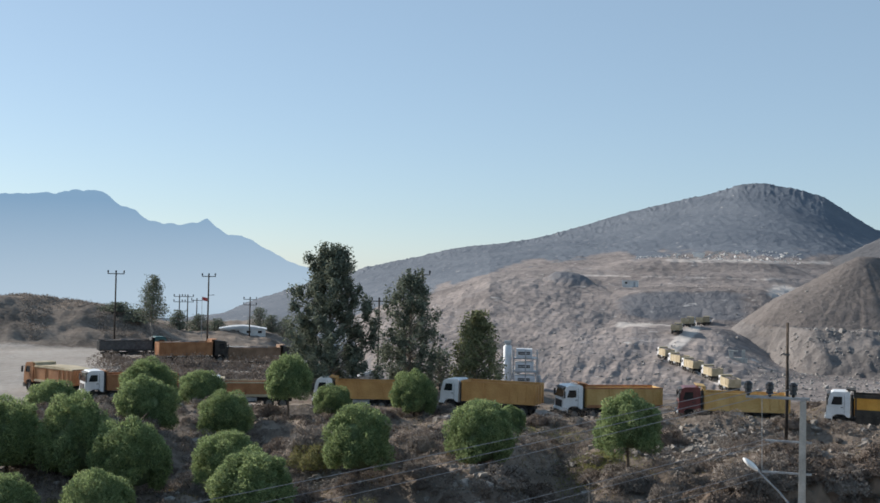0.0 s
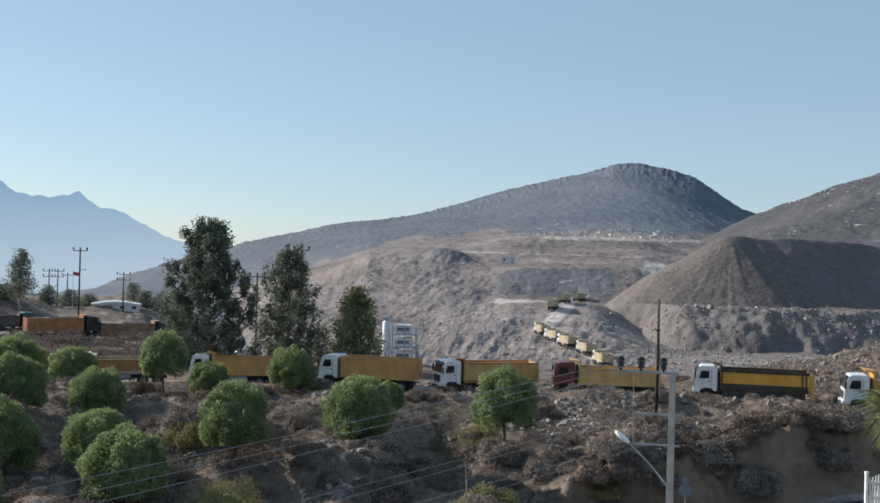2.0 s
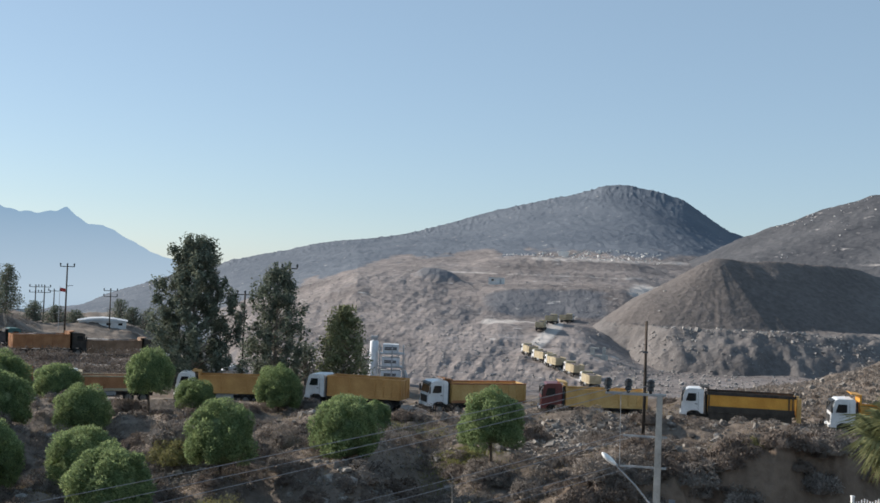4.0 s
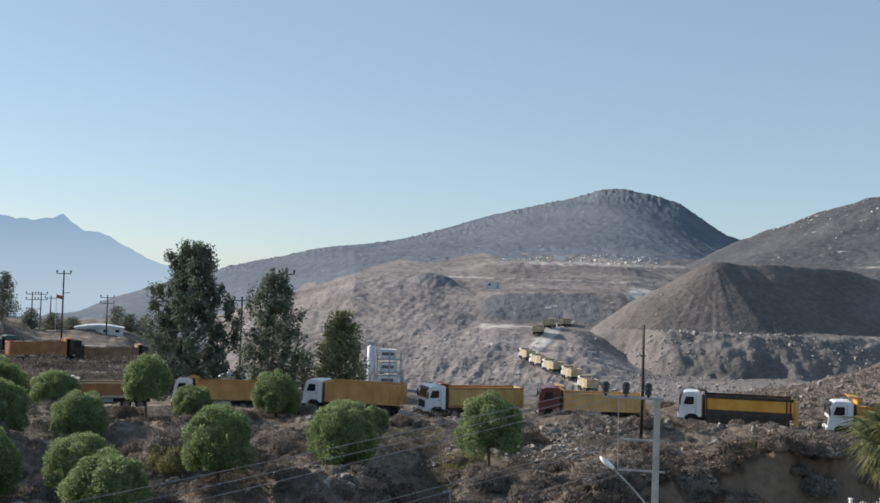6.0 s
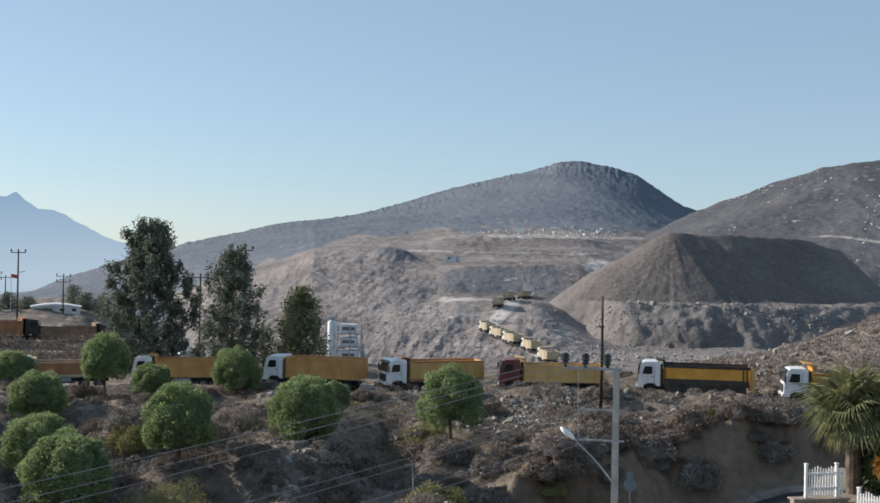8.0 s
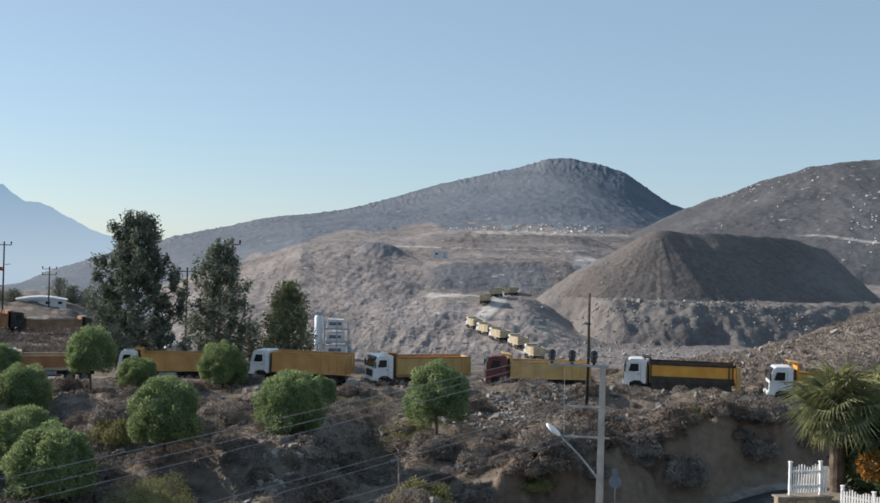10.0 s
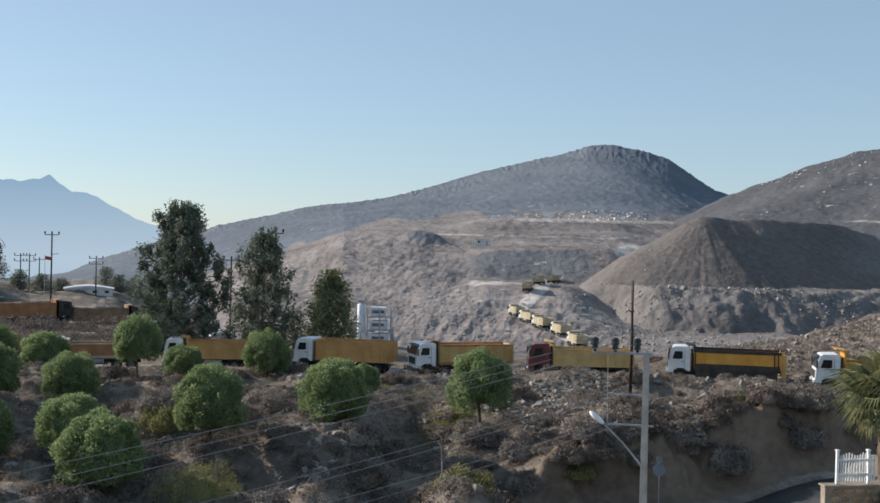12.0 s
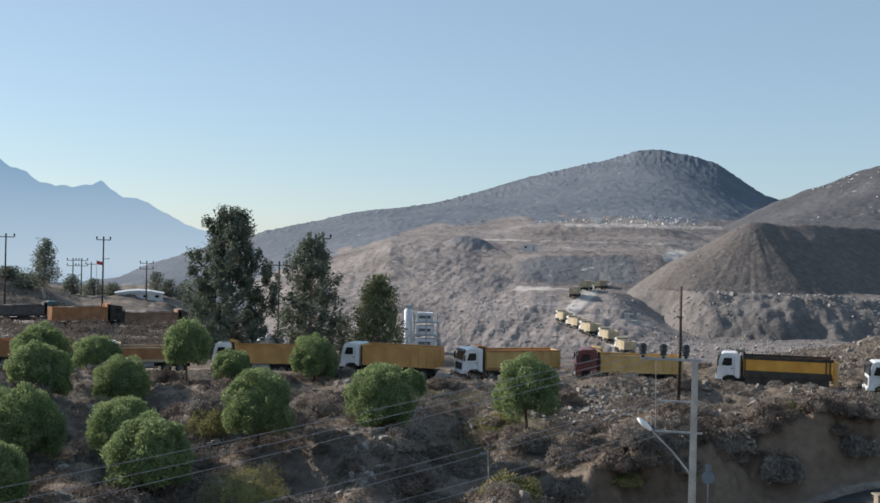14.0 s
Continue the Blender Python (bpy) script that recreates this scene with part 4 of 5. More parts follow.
def shrub(seed, material, label, r=0.7, blades=2900, squash=0.75):
    """A low twiggy bush on short stems."""
    rng = np.random.default_rng(seed)
    t = tagged(new("dry_shrub"), label, "shrub", "dry shrubs on the slope")
    bm = bmesh.new()
    for k in range(7):
        a = k * 0.9 + seed
        tube(bm, ((0, 0, -0.1), (math.cos(a) * r * 0.35, math.sin(a) * r * 0.35, r * 0.4), (math.cos(a) * r * 0.7, math.sin(a) * r * 0.7, r * 0.75)), (0.03, 0.02, 0.006), 4)
    part("stalk", bm, M_BARK, t)
    core = lumpy(rng, r * 0.6, squash, 0.15, seed * 1.7, 2)
    for v in core.verts:
        v.co.z = max(v.co.z, -0.1)
    part("twig_mass", core, material, t, shade=True)
    u = rng.normal(size=(blades, 3))
    u /= np.linalg.norm(u, axis=1, keepdims=True)
    u[:, 2] = np.abs(u[:, 2]) * 0.9
    lump = 1 + 0.28 * np.sin(u[:, 0] * 5 + seed) * np.cos(u[:, 1] * 4.3 + seed)
    p = u * (r * lump * rng.uniform(0.74, 1.0, blades))[:, None] * np.array((1, 1, squash))
    again("foliage", leaves_mesh("foliage", shingle_quads(rng, p, u, 0.05 * r + 0.05, 0.018, 0.4, 0.55), material), t)
    return t


SHRUBS = [shrub(1, M_SHRUB, "rounded dry brown shrub on stony ground"), shrub(2, M_SHRUB2, "rounded grey-brown dry shrub on stony ground"),
          shrub(3, M_SHRUB, "low spreading dry brown shrub on stony ground", squash=0.55), shrub(4, M_SHRUB3, "olive-green shrub on stony ground"), shrub(6, M_SHRUB2, "tall grey dry shrub on stony ground", squash=1.0)]
rng = np.random.default_rng(77)
placed = [False] * len(SHRUBS)
count = 0
while count < 298:
    az, d = rng.uniform(-24, 30), rng.uniform(56, 112) if count > 60 else rng.uniform(56, 76)
    if az > 12 and d < float(bank_line(az)) - 0.8 and rng.uniform() < 0.97:
        continue
    if 240 < count:
        az = rng.uniform(12.5, 29)
        d = float(bank_line(az)) + rng.uniform(-0.6, 3.0)
    if abs(d - float(road_distance(az))) < 4.0 or (d > float(road_distance(az)) and az > 22 and rng.uniform() < 0.4):
        continue
    if az < -16 and d > 112:
        continue
    kind = int(rng.choice(5, p=(0.34, 0.27, 0.22, 0.07, 0.10)))
    s = float(np.clip(rng.lognormal(0.22, 0.4), 0.6, 2.3))
    m = Matrix.Translation(spot(az, d, float(ground_z(az, d)) - 0.08)) @ Matrix.Rotation(rng.uniform(0, 6.28), 4, "Z")
    ob = copy_thing(SHRUBS[kind], m) if placed[kind] else SHRUBS[kind]
    placed[kind] = True
    ob.matrix_basis = m @ Matrix.Diagonal((s, s, s * rng.uniform(0.8, 1.15), 1))
    count += 1
bush = shrub(31, M_SHRUB3, "large yellowish-green bush below the pines", 1.9, 5000, 0.9)
bush.matrix_basis = Matrix.Translation(spot(-5.7, 58.5, float(ground_z(-5.7, 58.5)) - 0.2)) @ Matrix.Scale(1.2, 4)

# ---- poles, wires, plant, sheds ----
def insulator(parent, p, s=1.0):
    part("insulator", tubed([(p[0], p[1], p[2] + s * z) for z in (0, 0.08, 0.1, 0.2, 0.22, 0.34, 0.36, 0.44)], [s * r for r in (0.05, 0.05, 0.11, 0.09, 0.13, 0.11, 0.13, 0.06)], 10), M_PORCELAIN, parent, "brown porcelain insulator")


def turned(az, d, z):
    """Local x across the bearing to the east, y away."""
    return Matrix.Translation(spot(az, d, z)) @ Matrix.Rotation(radians(-az), 4, "Z")


# concrete pole beside the road, with crossarm, two brackets and a street lamp
base_z = -2.3
pole = tagged(new("street_lamp_pole"), "concrete utility pole with crossarm, insulators and street lamp", "utility pole")
top = EYE + 40 * math.tan(radians(-5.5))
H = top - base_z
bm = bmesh.new()
for w0, w1, z0, z1 in ((0.18, 0.105, -0.6, H),):
    vs = bmesh.ops.create_cube(bm, size=2)["verts"]
    for v in vs:
        w = w0 if v.co.z < 0 else w1
        v.co = Vector((v.co.x * w, v.co.y * w * 0.8, z0 if v.co.z < 0 else z1))
bmesh.ops.bevel(bm, geom=list(bm.edges), offset=0.025, segments=2, affect="EDGES")
shaft = part("shaft", bm, M_CONCRETE, pole, "tapered concrete shaft")
zc = EYE + 40 * math.tan(radians(-5.42)) - base_z
part("crossarm", boxed(-1.88, 0.22, -0.05, 0.05, zc - 0.05, zc + 0.04, 0.01), M_STEEL, pole, "steel crossarm")
for x in (-1.80, -1.09, -0.32):
    insulator(pole, (x, 0, zc + 0.02), 1.15)
for el, x0 in ((-7.5, -1.22), (-9.0, -1.3)):
    z = 40 * math.tan(radians(el)) + EYE - base_z
    part("bracket", boxed(x0, 0.3, -0.03, 0.03, z - 0.035, z + 0.035, 0.008), M_STEEL, pole, "steel bracket")
part("riser", tubed(((-1.31, 0.0, 40 * math.tan(radians(-9.05)) + EYE - base_z), (-1.34, 0, zc - 0.02)), (0.012, 0.012), 6), M_STEEL, pole, "thin steel riser")
za, zb = (40 * math.tan(radians(e)) + EYE - base_z for e in (-11.0, -9.0))
arm = part("lamp_arm", tubed(((-0.08, 0, za), (-0.7, -0.02, za + (zb - za) * 0.52), (-1.42, -0.05, zb)), (0.035, 0.032, 0.028), 8), M_STEEL, pole, "slanting steel lamp arm")
bm = lumpy(None, 0.24, 0.42, 0.05, 1.0, 3)
for v in bm.verts:
    v.co.x *= 1.35
part("lamp_head", bm, M_LAMP, arm, "white cobra-head street lamp", Matrix.Translation((-1.68, -0.06, zb + 0.22)) @ Matrix.Rotation(radians(38), 4, "Y"), shade=True)
part("lamp_neck", tubed(((-1.4, -0.05, zb), (-1.56, -0.055, zb + 0.13)), (0.05, 0.07), 8), M_STEEL, arm)
pole.matrix_basis = turned(16.64, 40, base_z)

# dark timber pole on the slope
dp = tagged(new("timber_pole"), "bare dark timber pole standing on the rocky slope", "utility pole")
part("shaft", tubed(((0, 0, -0.5), (0.03, 0, 4), (0.0, 0, 8.45)), (0.13, 0.115, 0.095), 10), M_OLDWOOD, dp, shade=True)
part("wire_clamp", boxed(-0.16, 0.16, -0.13, 0.13, 6.3, 6.42, 0.01), M_DARKSTEEL, dp)
dp.matrix_basis = turned(15.87, 77, float(ground_z(15.87, 77)))


def line_pole(az, d, el_top, arms, label, wide=1.5, material=M_OLDWOOD, stubs=3, thick=0.14):
    z = float(ground_z(az, d))
    h = EYE + d * math.tan(radians(el_top)) - z
    t = tagged(new("power_pole"), label, "utility pole", "power poles")
    part("shaft", tubed(((0, 0, -0.5), (0, 0, h)), (thick, thick * 0.7), 8), material, t, shade=True)
    for k in range(arms):
        zz = h - 0.45 - k * 1.1
        a = part("crossarm", boxed(-wide / 2, wide / 2, -0.06, 0.06, zz - 0.06, zz + 0.06, 0.01), M_DARKSTEEL, t)
        for j in range(stubs):
            insulator(t, (wide * 0.47 * (2 * j / (stubs - 1) - 1), 0, zz + 0.05), 1.0)
    t.matrix_basis = turned(az, d, z)
    return t


line_pole(-17.52, 165, 0.1, 1, "grey power pole with crossarm beside the yard", 2.3)
p_b = line_pole(-13.05, 170, 0.05, 1, "grey power pole with crossarm and small lamp in the yard", 2.0)
part("lamp_arm", tubed(((0.05, 0, 8.4), (0.9, 0, 8.5)), (0.04, 0.05), 6), M_DARKSTEEL, p_b)
line_pole(-10.98, 225, -1.1, 2, "distant power pole with two crossarms", 2.6)
line_pole(-14.45, 240, -1.02, 2, "distant power pole in a cluster", 2.4)
line_pole(-14.05, 240, -1.02, 2, "distant power pole in a cluster", 2.4)
line_pole(-13.6, 250, -1.2, 1, "distant power pole in a cluster", 2.4)
line_pole(-4.47, 140, -1.0, 1, "grey power pole between the eucalyptus trees", 1.9)
line_pole(-2.29, 123, 0.42, 1, "power pole with three insulators behind a eucalyptus", 1.7, M_OLDWOOD)
fp = tagged(new("flagpole"), "thin steel flagpole with a red flag", "flagpole")
part("shaft", tubed(((0, 0, -0.3), (0, 0, 8.0)), (0.06, 0.04), 6), M_STEEL, fp)
bm = bmesh.new()
bmesh.ops.create_grid(bm, x_segments=10, y_segments=4, size=0.5)
for v in bm.verts:
    v.co = Vector((0.05 + (v.co.x + 0.5) * 0.95, 0.1 * math.sin(v.co.x * 9), 7.5 + v.co.y * 0.65 - 0.2 * (v.co.x + 0.5)))
part("flag", bm, M_FLAG, fp, "red cloth flag")
fp.matrix_basis = turned(-13.35, 215, float(ground_z(-13.35, 215)))


def wire(a, b, sag, r, label):
    pts = [a.lerp(b, k / 40) - Vector((0, 0, sag * 4 * (k / 40) * (1 - k / 40))) for k in range(41)]
    bm = tubed(pts, [r] * 41, 5)
    return tagged(part("overhead_wire", bm, M_WIRE), label, "wire", "overhead wires")


pm = turned(16.64, 40, base_z)
far_left = spot(-30, 40, 0)
for k, x in enumerate((-1.80, -1.09, -0.32)):
    wire(pm @ Vector((x, 0, zc + 0.33)), far_left + Vector((0, 0.4 * k, (4.5, 3.8, 3.2)[k])), 0.2, 0.011, "thin grey overhead power line")
for k, (x, el) in enumerate(((-1.2, -7.5), (-0.7, -7.5), (-1.25, -9.0), (-0.7, -9.0))):
    wire(pm @ Vector((x, 0, 40 * math.tan(radians(el)) + EYE - base_z + 0.04)), far_left + Vector((0, 0.3 * k, (1.9, 1.3, 0.6, -0.2)[k])), 0.25, 0.010, "thin grey low-voltage line")

# road sign on a post, seen from behind
sg = tagged(new("road_sign"), "round blue-grey road sign on a steel post", "sign")
part("post", tubed(((0, 0, -0.2), (0, 0, 2.9)), (0.035, 0.035), 8), M_STEEL, sg)
part("plate", tubed(((0, -0.04, 2.3), (0, -0.06, 2.3)), (0.36, 0.36), 20), M_SIGN, sg, "blue-grey round plate")
part("upper_plate", boxed(-0.18, 0.18, -0.06, -0.04, 2.68, 3.05, 0.005), M_SIGN, sg)
sg.matrix_basis = turned(17.4, 65, float(ground_z(17.4, 65)))

# asphalt plant in the pit
gz = float(ground_z(2.5, 225))
pl = tagged(new("asphalt_plant"), "white steel asphalt plant tower with silo", "industrial plant")
part("silo", tubed(((-1.9, 0, -1), (-1.9, 0, 11.2), (-1.9, 0, 11.6)), (0.85, 0.85, 0.4), 20), M_PLANT, pl, "white cylindrical silo", shade=True)
part("silo_cap", boxed(-2.6, -1.2, -0.7, 0.7, 11.7, 12.3, 0.05), M_STEEL, pl)
for k, z in enumerate((1.0, 3.6, 6.2, 8.8)):
    part("tower_floor", boxed(-0.9, 4.2, -2, 2, z, z + 0.25, 0.02), M_STEEL, pl)
    part("tower_room", boxed(-0.6 + 0.15 * k, 3.9 - 0.3 * k, -1.7, 1.7, z + 0.27, z + 2.0, 0.04), M_PLANT, pl, "white sheet-clad storey")
    part("window_strip", boxed(0.2, 2.6, -1.74, -1.68, z + 0.9, z + 1.45), M_GLASS, pl, "dark window strip")
    part("handrail", boxed(-0.9, 4.2, -2.02, -1.97, z + 1.15, z + 1.22), M_PLANT, pl)
for x in (-0.7, 1.7, 4.0):
    for y in (-1.8, 1.8):
        part("column", boxed(x - 0.12, x + 0.12, y - 0.12, y + 0.12, -1.5, 10.6, 0.01), M_STEEL, pl)
part("chute", tubed(((4.2, 0, 5.5), (6.2, 0, -0.5)), (0.5, 0.45), 10), M_STEEL, pl)
pl.matrix_basis = turned(2.62, 225, gz + 2.2)
# low white tanks and cabins round the plant
for az, d, w, h, words in ((8.25, 492, 7.0, 2.6, "long white site cabin on a quarry bench"),):
    c = tagged(new("site_cabin"), words, "cabin")
    part("body", boxed(-w / 2, w / 2, -1.3, 1.3, -0.6, h, 0.03), M_PLASTER, c)
    part("roof", boxed(-w / 2 - 0.1, w / 2 + 0.1, -1.4, 1.4, h, h + 0.12, 0.02), M_ROOF, c)
    part("window", boxed(-w / 4 - 0.5, -w / 4 + 0.5, -1.33, -1.28, h * 0.45, h * 0.8), M_GLASS, c)
    part("door", boxed(w / 4 - 0.4, w / 4 + 0.4, -1.33, -1.28, 0, 2.0), M_STEEL, c)
    zz = max(float(ground_z(az, d)), float(hill_z(az, d)))
    c.matrix_basis = turned(az, d, zz + (1.6 if d < 300 else 0.2))
# sheds in the yard
for az, d, w, h, dep, words in ((-11.3, 232, 9.0, 1.4, 6, "low white shed with curved pale roof"), (-10.4, 178, 11.0, 1.2, 0.5, "long low white wall in the yard"), (-8.9, 172, 5.0, 1.3, 3, "white yard hut under the trees"), (-4.9, 135, 2.2, 2.4, 2.2, "white container hut among trees")):
    s = tagged(new("shed"), words, "shed")
    part("wall", boxed(-w / 2, w / 2, -dep / 2, dep / 2, -0.5, h, 0.03), M_PLASTER, s)
    if dep > 1:
        part("roof", prism([(-w / 2 - 0.3, h), (-w / 4, h + 0.45), (0, h + 0.6), (w / 4, h + 0.45), (w / 2 + 0.3, h)], -dep / 2 - 0.3, dep / 2 + 0.3), M_ROOF, s)
        for k in range(max(2, int(w / 2.2))):
            x = -w / 2 + (k + 0.5) * w / max(2, int(w / 2.2))
            part("window", boxed(x - 0.4, x + 0.4, -dep / 2 - 0.03, -dep / 2 + 0.02, h * 0.4, h * 0.75), M_GLASS, s)
    s.matrix_basis = turned(az, d, float(ground_z(az, d)) - 0.3)

# ---- road, garden wall, fence and palm at the right ----
bm = bmesh.new()
ring = []
for k in range(61):
    az = 14.0 + k * 0.4
    outer = float(bank_line(az)) - 4.0
    ring.append([bm.verts.new(spot(az, outer - w, float(ground_z(az, outer - w)) + 0.06 + (0.02 if w else 0))) for w in (0.0, 2.0, 4.0, 6.0, 7.5)])
for a, b in zip(ring, ring[1:]):
    for j in range(4):
        bm.faces.new((a[j], b[j], b[j + 1], a[j + 1])).smooth = True
bmesh.ops.recalc_face_normals(bm, faces=bm.faces)
ext = bmesh.ops.extrude_face_region(bm, geom=bm.faces[:])
bmesh.ops.translate(bm, verts=[g for g in ext["geom"] if isinstance(g, bmesh.types.BMVert)], vec=(0, 0, -0.25))
bmesh.ops.recalc_face_normals(bm, faces=bm.faces)
tagged(part("road", bm, M_ASPHALT), "grey asphalt street below the earth bank", "road", kind="structure")

GZ = EYE + 36.5 * math.tan(radians(-11.15))


def wall_run(a, b, z0, z1):
    """A stone-faced garden wall with a coping between two places."""
    A, B = spot(*a), spot(*b)
    L = (B - A).length
    turn = Matrix.Translation(A) @ Matrix.Rotation(math.atan2(B.y - A.y, B.x - A.x), 4, "Z")
    w = part("garden_wall", boxed(0, L, -0.02, 0.25, z0, z1, 0.0), M_MORTAR, None, "", turn)
    tagged(w, "tan stone garden wall under a white fence", "wall", kind="structure")
    cap = part("coping", boxed(-0.05, L + 0.05, -0.10, 0.32, z1 + 0.002, z1 + 0.06, 0.015), M_MORTAR, w, "pale coping")
    rng = np.random.default_rng(int(L * 100))
    meshes = []
    for k in range(5):
        bm = bmesh.new()
        bmesh.ops.create_icosphere(bm, subdivisions=1, radius=0.5)
        for v in bm.verts:
            v.co *= rng.uniform(0.85, 1.1)
        me = bpy.data.meshes.new("stone")
        bm.to_mesh(me)
        bm.free()
        me.materials.append(M_STONE)
        meshes.append(me)
    z = z1 - 0.14
    while z > z1 - 1.6:
        x = 0.1 + rng.uniform(0, 0.1)
        while x < L - 0.05:
            sw = rng.uniform(0.22, 0.4)
            again("stone", meshes[int(rng.integers(5))], w, Matrix.Translation((x + sw / 2, -0.02, z)) @ Matrix.Diagonal((sw, 0.14, rng.uniform(0.2, 0.26), 1)))
            x += sw + 0.015
        z -= 0.235


wall_run((25.3, 35.9), (27.75, 36.75), -3.0, GZ)
wall_run((27.9, 35.0), (33, 33.2), -3.0, GZ - 0.35)
bm = boxed(-0.05, 0.05, -0.011, 0.011, 0.06, 0.9)
for v in bm.verts:
    if v.co.z > 0.5:
        v.co.x *= 0.55
PICKET = bpy.data.meshes.new("picket")
bm.to_mesh(PICKET)
bm.free()
PICKET.materials.append(M_PICKET)
for (a, b), gz, hs in ((((25.88, 36.1), (27.5, 36.7)), GZ + 0.09, 1.0), (((28.22, 35.05), (32.8, 33.4)), GZ - 0.26, 0.95)):
    A, B = spot(*a, gz), spot(*b, gz)
    L = (B - A).length
    f = tagged(new("picket_fence"), "white-painted picket fence on a stone wall", "fence", "white picket fences")
    n = int(L / 0.088)
    for z in (0.24, 0.68):
        part("rail", boxed(0, L, 0.012, 0.05, z, z + 0.07, 0.005), M_PICKET, f)
    for k in range(n + 1):
        again("picket", PICKET, f, Matrix.Translation((L * k / n, 0, 0.0)) @ Matrix.Diagonal((0.56, 1, 1 + 0.05 * math.sin(k * 5.1), 1)))
    k = 0.0
    while k <= L + 0.01:
        post = part("post", boxed(k - 0.042, k + 0.042, 0.0, 0.09, -0.02, 0.99, 0.012), M_PICKET, f)
        part("post_cap", boxed(k - 0.055, k + 0.055, -0.015, 0.105, 0.99, 1.03, 0.012), M_PICKET, f)
        k += 1.02
    f.matrix_basis = Matrix.Translation(A) @ Matrix.Rotation(math.atan2(B.y - A.y, B.x - A.x), 4, "Z") @ Matrix.Diagonal((1, 1, hs, 1))

# garden soil behind the wall
bm = bmesh.new()
vs = [bm.verts.new(spot(az, d, GZ - 0.12)) for az, d in ((25.35, 36.1), (27.8, 36.95), (27.95, 35.25), (33, 33.5), (40, 36), (38, 45), (27, 43))]
bm.faces.new(vs)
ext = bmesh.ops.extrude_face_region(bm, geom=bm.faces[:])
bmesh.ops.translate(bm, verts=[g for g in ext["geom"] if isinstance(g, bmesh.types.BMVert)], vec=(0, 0, -11))
bmesh.ops.recalc_face_normals(bm, faces=bm.faces)
tagged(part("garden_terrace", bm, M_MORTAR), "raised garden terrace of dry soil", "ground", kind="structure")


def palm(az, d, z):
    rng = np.random.default_rng(5)
    t = tagged(new("fan_palm"), "green fan palm with drooping fronds behind the white fence", "palm")
    trunk = bmesh.new()
    tube(trunk, [(0, 0, -0.9 + 0.25 * k) for k in range(13)], [0.24 + 0.03 * (k % 2) for k in range(13)], 12)
    part("trunk", trunk, M_BARK, t, "rough brown palm trunk")
    meshes = []
    for k in range(3):
        quads = []
        L = 1.15 + 0.1 * k
        for j in range(30):
            a = radians(-120 + 240 * j / 29)
            reach = L * rng.uniform(0.85, 1.1)
            hub = np.array((0.75, 0, 0.0))
            out = np.array((math.cos(a), math.sin(a) * 0.95, 0.0))
            across = np.array((-math.sin(a), math.cos(a), 0.0))
            bend = hub + out * reach * 0.55 + np.array((0, 0, 0.10))
            tip = hub + out * reach * 0.92 + np.array((0, 0, -0.30 * rng.uniform(0.5, 1.5)))
            quads.append([hub, bend + across * 0.036, tip, bend - across * 0.036])
            quads.append([hub, bend + np.array((0, 0, 0.03)), tip, bend - np.array((0, 0, 0.03))])
        me = leaves_mesh("frond", quads, M_PALM)
        meshes.append(me)
    bm = tubed(((0, 0, 0), (0.4, 0, 0.06), (0.78, 0, 0)), (0.03, 0.022, 0.015), 5)
    stalk = bpy.data.meshes.new("leaf_stalk")
    bm.to_mesh(stalk)
    bm.free()
    stalk.materials.append(M_PALM)
    for k in range(34):
        up = radians(80 - 118 * (k / 33) ** 0.9)
        m = Matrix.Translation((0, 0, 2.1 - 0.25 * k / 33)) @ Matrix.Rotation(k * 2.399, 4, "Z") @ Matrix.Rotation(-up, 4, "Y") @ Matrix.Rotation(rng.uniform(-0.5, 0.5), 4, "X") @ Matrix.Diagonal((1, 1, 1, 1)) @ Matrix.Scale(rng.uniform(0.85, 1.15), 4)
        fr = again("frond", meshes[k % 3], t, m)
        again("leaf_stalk", stalk, fr)
    dead = leaves_mesh("dead_frond", [[(0, 0, 0), (0.5, 0.1 * s, -0.25 - 0.1 * abs(s)), (0.75, 0.32 * s, -1.05), (0.45, 0.06 * s, -0.4)] for s in (-2, -1.2, -0.5, 0.3, 0.9, 1.6, 2.1)], M_PALM_DEAD)
    for k in range(9):
        again("dead_frond", dead, t, Matrix.Translation((0, 0, 1.9)) @ Matrix.Rotation(k * 0.7, 4, "Z"), "dry hanging frond")
    t.matrix_basis = Matrix.Translation(spot(az, d, z))


palm(28.0, 38.5, GZ + 0.45)


def hedge(az, d, r, squash, material, label, n, seed, z):
    rng = np.random.default_rng(seed)
    t = tagged(new("garden_bush"), label, "bush")
    # solid lump in the pines' shade green, added to stop light passing through
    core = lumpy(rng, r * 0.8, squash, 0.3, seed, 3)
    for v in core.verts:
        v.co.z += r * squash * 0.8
    part("solid_core", core, M_PINE_CORE, t, shade=True)
    u = rng.normal(size=(n, 3))
    u /= np.linalg.norm(u, axis=1, keepdims=True)
    p = u * np.array((r, r, r * squash)) * rng.uniform(0.78, 1.05, (n, 1)) + np.array((0, 0, r * squash * 0.8))
    again("foliage", leaves_mesh("foliage", leaf_quads(rng, p, u + 0.8 * rng.normal(size=(n, 3)), 0.17, 0.05), material), t)
    t.matrix_basis = Matrix.Translation(spot(az, d, z - 0.15))


hedge(29.6, 39.3, 1.25, 1.0, M_HEDGE, "dark green leafy bush behind the white fence", 3200, 1, GZ)
hedge(31.6, 38.0, 1.4, 1.2, M_HEDGE, "dark green leafy bush behind the white fence", 3200, 2, GZ)
hedge(29.65, 37.4, 0.42, 0.9, M_SUNLIT_LEAF, "small garden bush with orange sunlight painted into its leaves", 700, 3, GZ + 0.85)
